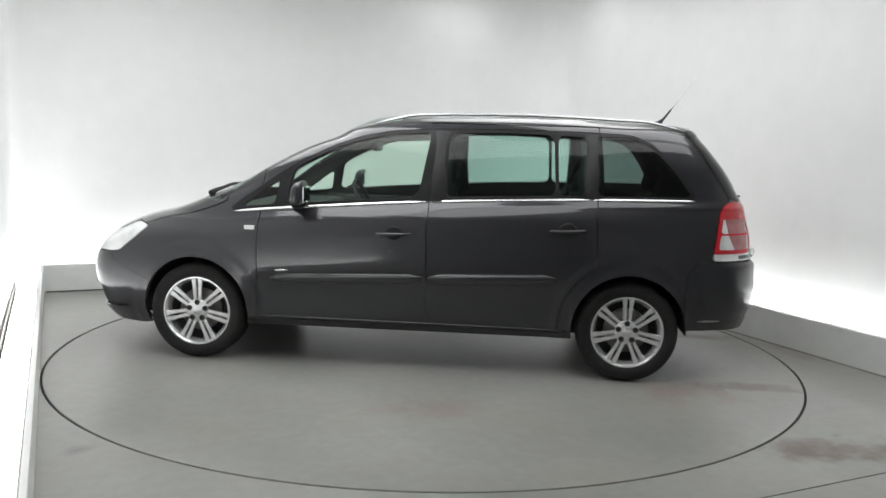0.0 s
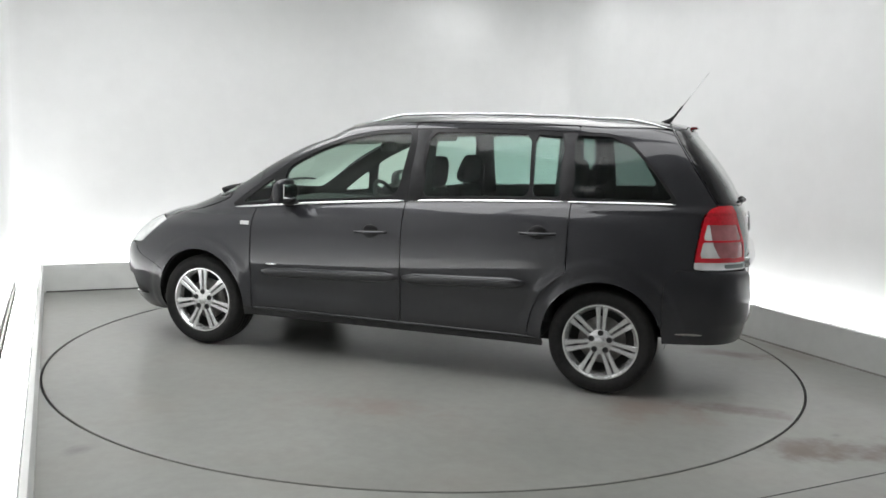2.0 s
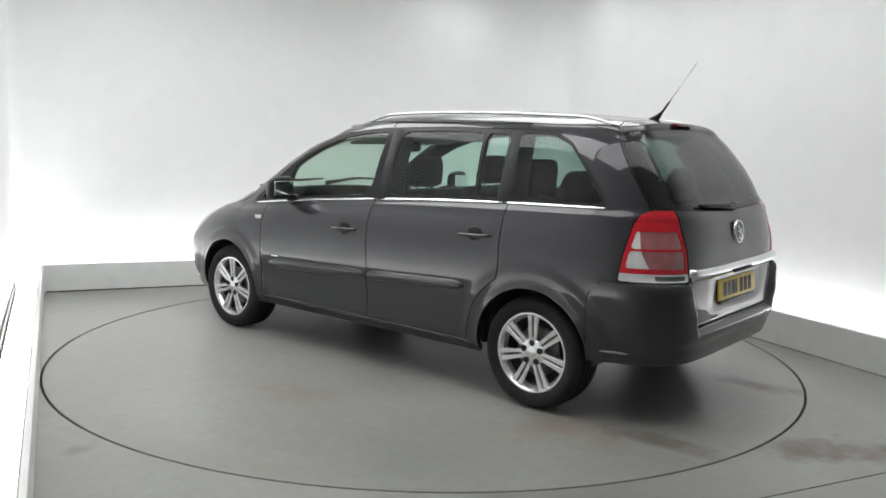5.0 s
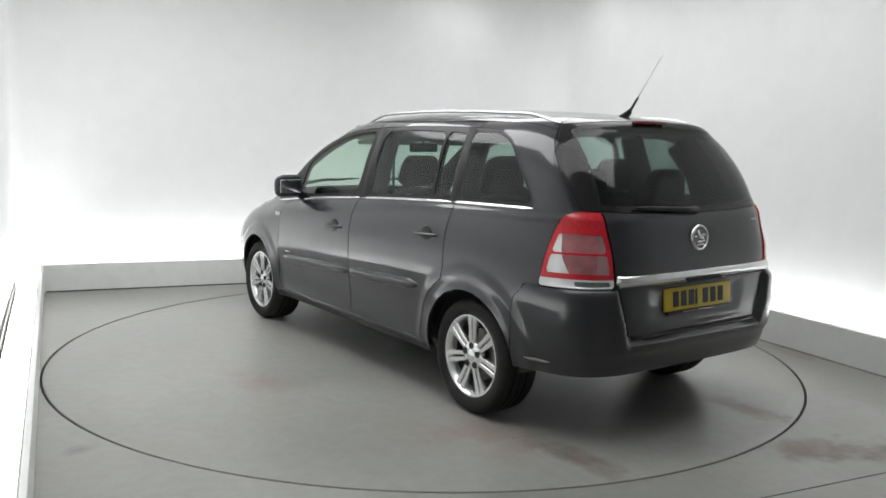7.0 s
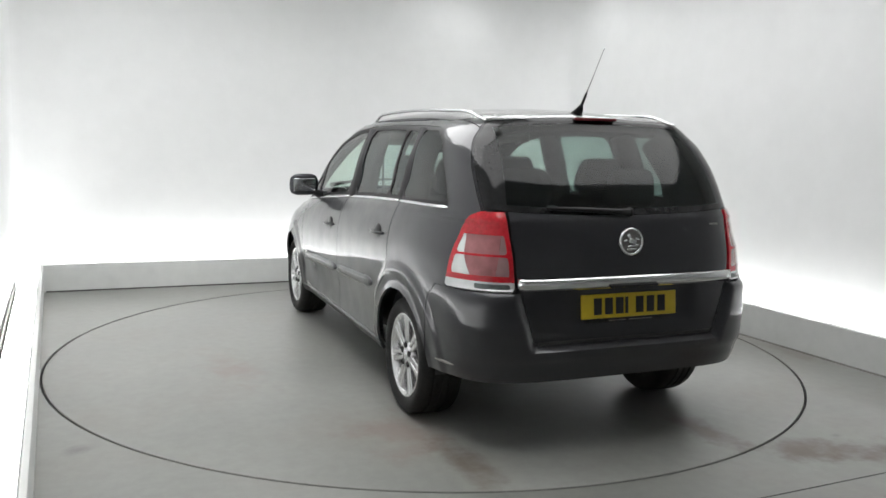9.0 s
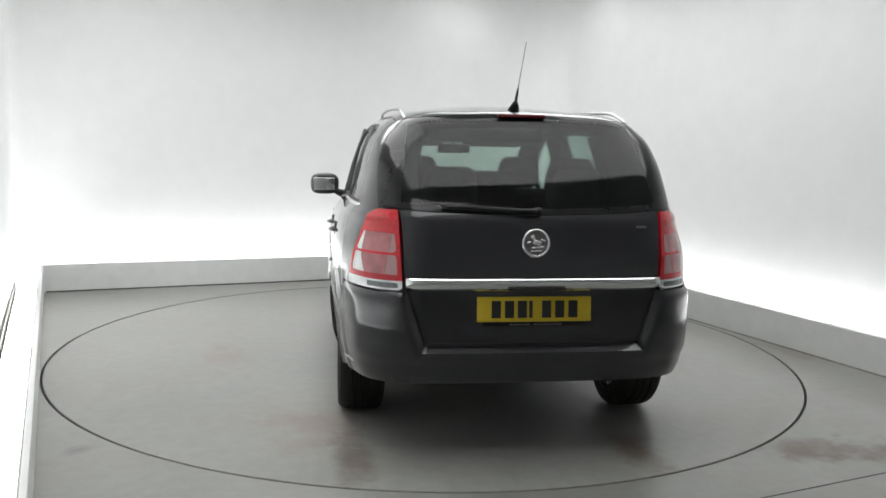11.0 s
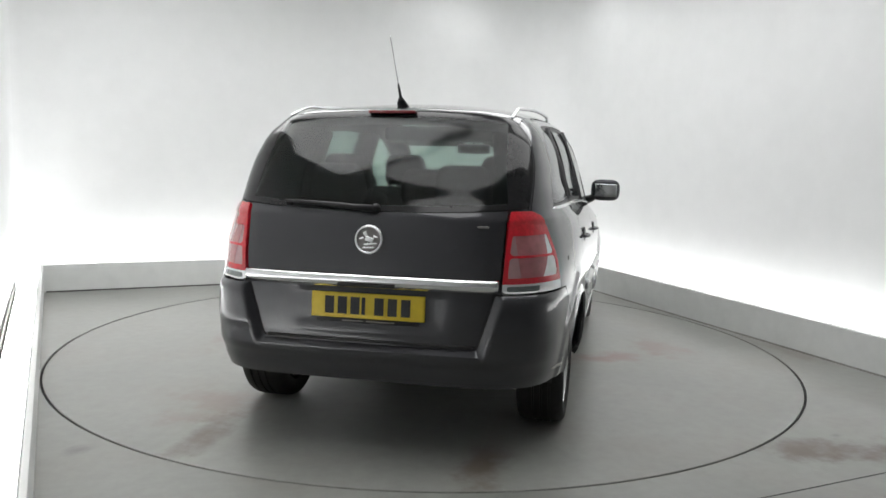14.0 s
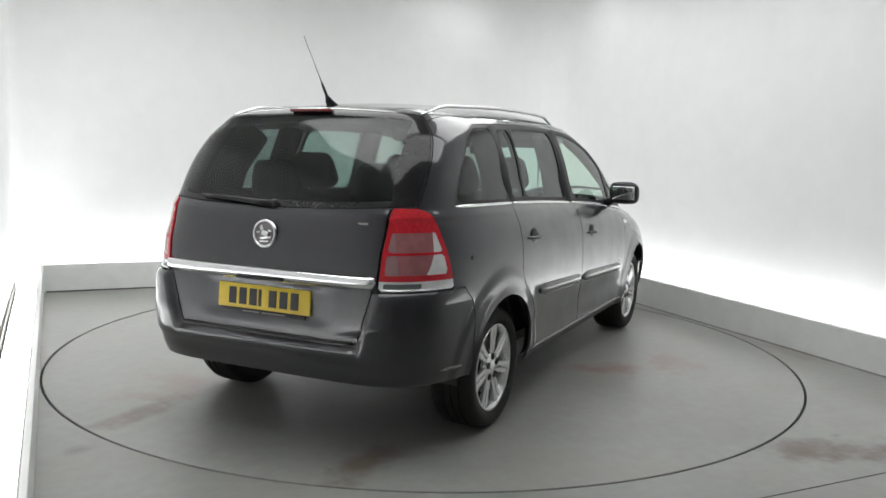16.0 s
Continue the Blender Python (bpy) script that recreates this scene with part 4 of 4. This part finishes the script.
def bumper_details(bumper):
    # A pale grey strip paints the highlight along each corner crease.
    for side in (1, -1):
        part("crease_highlight", strip_bm(np.linspace(-1.76, -1.90, 8), lambda x: 0.405, side, 0.012, 0.006), STEEL, bumper, "narrow grey strip painting the crease highlight in the bumper corner")
    # A black strip under the tailgate paints the shadow of the gap.
    bm = bmesh.new()
    tube(bm, [(rear_x(y, 0.548) - 0.002, y, 0.531) for y in np.linspace(-0.475, 0.475, 17)], 0.0085, 8, 0.9)
    part("gate_gap_shade", bm, DARK, bumper, "black strip painting the shadow gap under the tailgate")
    bm = bmesh.new()
    pts = [(rear_x(y, 0.60) - 0.0, y, 0.372) for y in np.linspace(-0.5, 0.5, 15)]
    tube(bm, [(p[0] + 0.06, p[1], p[2] - 0.01) for p in pts], 0.022, 8, 0.8)
    part("lower_lip", bm, PLASTIC, bumper, "black lower lip")


def roof_details():
    for side in (1, -1):
        bm = bmesh.new()
        xs = np.linspace(0.28, -1.66, 34)
        pts, rad = [], []
        for i, x in enumerate(xs):
            k = min(i, len(xs) - 1 - i)
            lift = 0.030 * smooth01(k / 5.0)
            pts.append((x, side * (0.555 - 0.03 * smooth01((x + 0.1) / 0.4)), top_z(x, 0.55) + float(lift) + 0.004))
            rad.append(0.006 + 0.0045 * min(1.0, k / 3))
        tube(bm, pts, rad, 10, 0.85)
        part("roof_rail", bm, SILVER, car, "satin silver roof rail")
    base = Vector((-1.60, 0, top_z(-1.60, 0.0)))
    bm = bmesh.new()
    tube(bm, [base + Vector((0.05, 0, -0.01)), base + Vector((0.0, 0, 0.02)), base + Vector((-0.02, 0, 0.045))], [0.035, 0.024, 0.010], 12, 0.6)
    aerial = part("aerial_base", bm, TRIM, car, "black aerial foot")
    bm = bmesh.new()
    tip = Vector((-1.812, 0, 1.895))
    foot = base + Vector((-0.015, 0, 0.035))
    tube(bm, [foot.lerp(tip, k) for k in (0, 0.22, 0.27)], [0.008, 0.006, 0.003], 8)
    part("aerial_spring", bm, TRIM, aerial, "black lower end of the aerial")
    bm = bmesh.new()
    tube(bm, [foot.lerp(tip, k) for k in (0.26, 0.6, 0.97, 0.975, 1.0)], [0.0019, 0.0016, 0.0014, 0.0026, 0.0026], 8)
    part("aerial_rod", bm, SILVER, aerial, "thin raked aerial rod")


def wheel(x, side):
    """Alloy wheel with seven paired spokes; its outer face looks along +z of m."""
    m = Matrix.Translation((x, side * WHEEL_Y, WHEEL_Z)) @ Matrix.Rotation(radians(-90 * side), 4, "X")
    bm = bmesh.new()
    lathe(bm, [(0.196, -0.19), (0.188, -0.10), (0.186, -0.03), (0.200, 0.0), (0.210, 0.012), (0.2175, 0.012), (0.2215, 0.004), (0.2215, -0.02)], 64, m)
    bmesh.ops.recalc_face_normals(bm, faces=bm.faces)
    hub = thick(part("wheel", bm, ALLOY, car, "silver seven-spoke alloy wheel"), 0.004, 0)
    bm = bmesh.new()
    R = 0.3075
    lathe(bm, [(0.214, -0.195), (0.235, -0.205), (0.270, -0.205), (0.293, -0.195), (0.304, -0.178), (R, -0.15), (R, -0.125), (R - 0.008, -0.123), (R - 0.008, -0.115), (R, -0.113), (R, -0.085), (R - 0.008, -0.083),
               (R - 0.008, -0.075), (R, -0.073), (R, -0.045), (R - 0.008, -0.043), (R - 0.008, -0.035), (R, -0.033), (0.304, -0.008), (0.294, 0.014), (0.280, 0.025), (0.264, 0.027), (0.243, 0.024), (0.227, 0.014), (0.219, 0.004)], 72, m)
    bmesh.ops.recalc_face_normals(bm, faces=bm.faces)
    t = part("tyre", bm, RUBBER, hub, "black road tyre")
    t.data.set_sharp_from_angle(angle=radians(50))
    for k in range(7):
        bm = bmesh.new()
        a = -90 * side + k * 360 / 7
        for off in (-0.0185, 0.0185):
            spoke = m @ pose(0, 0, 0, 0, 0, a)
            vs = []
            for r, w, z in ((0.055, 0.022, 0.000), (0.10, 0.023, 0.003), (0.15, 0.026, 0.005), (0.206, 0.033, 0.008)):
                o = off * (0.76 + (r - 0.05) * 2.4)
                vs.append([bm.verts.new(spoke @ Vector(p)) for p in ((r, o - w / 2, z - 0.022), (r, o - w / 2, z - 0.004), (r, o - w / 2 + 0.003, z), (r, o + w / 2 - 0.003, z), (r, o + w / 2, z - 0.004), (r, o + w / 2, z - 0.022))])
            for p, q in zip(vs, vs[1:]):
                for i in range(6):
                    bm.faces.new((p[i], p[(i + 1) % 6], q[(i + 1) % 6], q[i]))
            bm.faces.new(vs[0])
            bm.faces.new(vs[-1])
        bmesh.ops.recalc_face_normals(bm, faces=bm.faces)
        part("spoke", bm, ALLOY, hub, smooth=False)
    bm = bmesh.new()
    lathe(bm, [(0.0005, 0.012), (0.026, 0.011), (0.030, 0.006), (0.034, 0.006), (0.068, 0.003), (0.076, -0.004), (0.078, -0.03)], 40, m)
    bmesh.ops.recalc_face_normals(bm, faces=bm.faces)
    part("hub_cap", bm, ALLOY, hub)
    for k in range(5):
        bm = bmesh.new()
        lathe(bm, [(0.0005, 0.0075), (0.007, 0.0075), (0.009, 0.0085), (0.0165, 0.0085), (0.017, -0.004)], 16, m @ pose(0, 0, 0, 0, 0, 90 * side + 36 + k * 72) @ pose(0.054, 0, 0))
        part("wheel_bolt", bm, DARK, hub, "dark wheel bolt")
    bm = bmesh.new()
    lathe(bm, [(0.06, -0.058), (0.135, -0.058), (0.137, -0.062), (0.137, -0.074)], 48, m)
    part("brake_disc", bm, STEEL, hub, "worn steel brake disc")
    # A dark disc hides the bright barrel and paints the shade between spokes.
    bm = bmesh.new()
    lathe(bm, [(0.0005, -0.075), (0.180, -0.075), (0.1855, -0.03)], 48, m)
    part("wheel_shade", bm, DARK, hub, "dark disc added for the shade behind the spokes")


def wheel_house(x, side):
    bm = bmesh.new()
    n, ring = 24, []
    for k in range(n + 1):
        a = radians(-6 + 192 * k / n)
        c, s = math.cos(a), math.sin(a)
        ring.append([bm.verts.new((x + (ARCH + 0.012) * c, side * y, ARCH_Z + (ARCH + 0.012) * s)) for y in (0.50, 0.80)])
    hub = bm.verts.new((x, side * 0.50, ARCH_Z))
    for a, b in zip(ring, ring[1:]):
        bm.faces.new((a[0], a[1], b[1], b[0]))
        bm.faces.new((a[0], b[0], hub))
    bmesh.ops.recalc_face_normals(bm, faces=bm.faces)
    part("wheel_arch_liner", bm, PLASTIC, car, "black wheel arch liner")


def seat(x, y, w=0.50, top=1.0, base=True, head=True, lean=14):
    bm = bmesh.new()
    if base:
        box(bm, (x - 0.06, y - w / 2, 0.45), (x + 0.48, y + w / 2, 0.62), 0.06, 3)
    m = pose(x, y, 0.55, 0, -lean, 0)
    box(bm, (-0.07, -w / 2, 0.0), (0.07, w / 2, top - 0.465), 0.06, 4, m)
    s = part("seat", bm, CLOTH, car, "dark cloth seat")
    if head:
        bm = bmesh.new()
        box(bm, (-0.058, -0.145, top - 0.44), (0.058, 0.145, top - 0.235), 0.058, 5, m)
        for v in bm.verts:  # rounder towards the top
            q = m.inverted() @ v.co
            k = 1 - 0.35 * float(smooth01((q.z - top + 0.36) / 0.13))
            v.co = m @ Vector((q.x * k, q.y * (0.55 + 0.45 * k), q.z))
        part("headrest", bm, CLOTH, s, "dark padded headrest")
        for dy in (-0.06, 0.06):
            bm = bmesh.new()
            tube(bm, [m @ Vector((0, dy, top - 0.52)), m @ Vector((0, dy, top - 0.42))], 0.007, 8)
            part("headrest_post", bm, CHROME, s)


def build_cabin():
    for y in (0.37, -0.37):
        seat(0.02, y, 0.52, 1.04)
    for y in (0.45, 0.0, -0.45):
        seat(-0.90, y, 0.43, 1.06 if y else 0.98, lean=16)
    for y in (0.32, -0.32):
        seat(-1.50, y, 0.50, 1.0, lean=10)
    bm = bmesh.new()
    box(bm, (0.72, -0.70, 0.55), (1.30, 0.70, 0.97), 0.09, 3)
    box(bm, (0.62, -0.66, 0.70), (0.80, 0.66, 0.93), 0.06, 3)
    box(bm, (0.56, 0.17, 0.88), (0.80, 0.55, 1.00), 0.05, 3)
    dash = part("dashboard", bm, CABIN, car, "dark dashboard")
    bm = bmesh.new()
    m = Matrix.Translation((0.50, -0.36, 0.94)) @ pose(0, 0, 0, 0, -62, 0)
    pts = [m @ Vector((0.185 * math.cos(a), 0.185 * math.sin(a), 0)) for a in np.linspace(0, math.tau, 33)]
    tube(bm, pts, 0.015, 8)
    box(bm, (-0.06, -0.17, -0.03), (0.03, 0.17, 0.0), 0.01, 2, m)
    box(bm, (-0.07, -0.06, -0.30), (0.05, 0.06, -0.01), 0.02, 2, m)
    part("steering_wheel", bm, CABIN, car, "dark steering wheel on the far side")
    bm = bmesh.new()
    box(bm, (0.335, -0.12, 1.345), (0.365, 0.12, 1.412), 0.02, 3)
    tube(bm, [(0.355, 0, 1.40), (0.37, 0, 1.50)], 0.012, 8)
    part("rear_view_mirror", bm, TRIM, car, "black interior mirror")
    for side in (1, -1):
        bm = bmesh.new()
        box(bm, (0.10, -0.22, -0.012), (0.34, 0.22, 0.012), 0.01, 2, pose(0.10, side * 0.29, 1.475, 0, 12, 0))
        part("sun_visor", bm, HEADLINING, car, "grey folded sun visor")
    bm = boxes(((0.02, -0.58, 1.425), (0.36, 0.58, 1.530), 0.03))
    part("roof_lining_edge", bm, HEADLINING, car, "grey front edge of the roof lining")
    bm = boxes(((-1.98, -0.62, 0.36), (-0.9, 0.62, 0.46), 0.05), ((-0.95, -0.66, 0.25), (1.9, 0.66, 0.40), 0.05), ((-1.25, -0.45, 0.20), (-0.9, 0.45, 0.28), 0.02), ((0.7, -0.5, 0.17), (1.75, 0.5, 0.3), 0.05))
    part("underbody", bm, DARK, car, "dark underbody")
    bm = bmesh.new()
    tube(bm, [(0.6, 0.1, 0.22), (-0.5, 0.12, 0.22), (-1.1, 0.25, 0.28), (-1.6, 0.45, 0.36)], [0.03, 0.03, 0.03, 0.028], 10)
    part("exhaust_pipe", bm, STEEL, car, "dull steel exhaust pipe")
    for side in (1, -1):
        bm = boxes(((-1.05, side * 0.74 - 0.03, 0.38), (0.9, side * 0.74 + 0.03, 0.98), 0.03))
        part("door_lining", bm, CABIN, car, "dark door lining")
        bm = bmesh.new()
        y = side * 0.60
        tube(bm, [(-0.19, y, 1.38), (-0.19, y, 1.0), (-0.17, y + side * 0.05, 0.75)], 0.018, 6, 0.3)
        part("seat_belt", bm, CLOTH, car, "dark seat belt")


tailgate, rear_bumper = build_body()
tailgate_details(tailgate)
bumper_details(rear_bumper)
roof_details()
for wx in (WHEEL_X, -WHEEL_X):
    for ws in (1, -1):
        wheel(wx, ws)
        wheel_house(wx, ws)
build_cabin()
fuel_flap()
screen_wipers()
lean_body()


def motions():
    """The turntable and the car on it turn together at a steady rate."""
    rows_table, rows_car = [], []
    for k in range(0, 33):
        t = k * 0.5
        turn = 173.54 - 6.9284 * t
        m = pose(0, 0, 0, 0, 0, turn)
        rows_table.append((t, m))
        rows_car.append((t, m @ pose(0.0636, -0.2083, 0)))
    walk(turntable, rows_table)
    walk(car, rows_car)


motions()
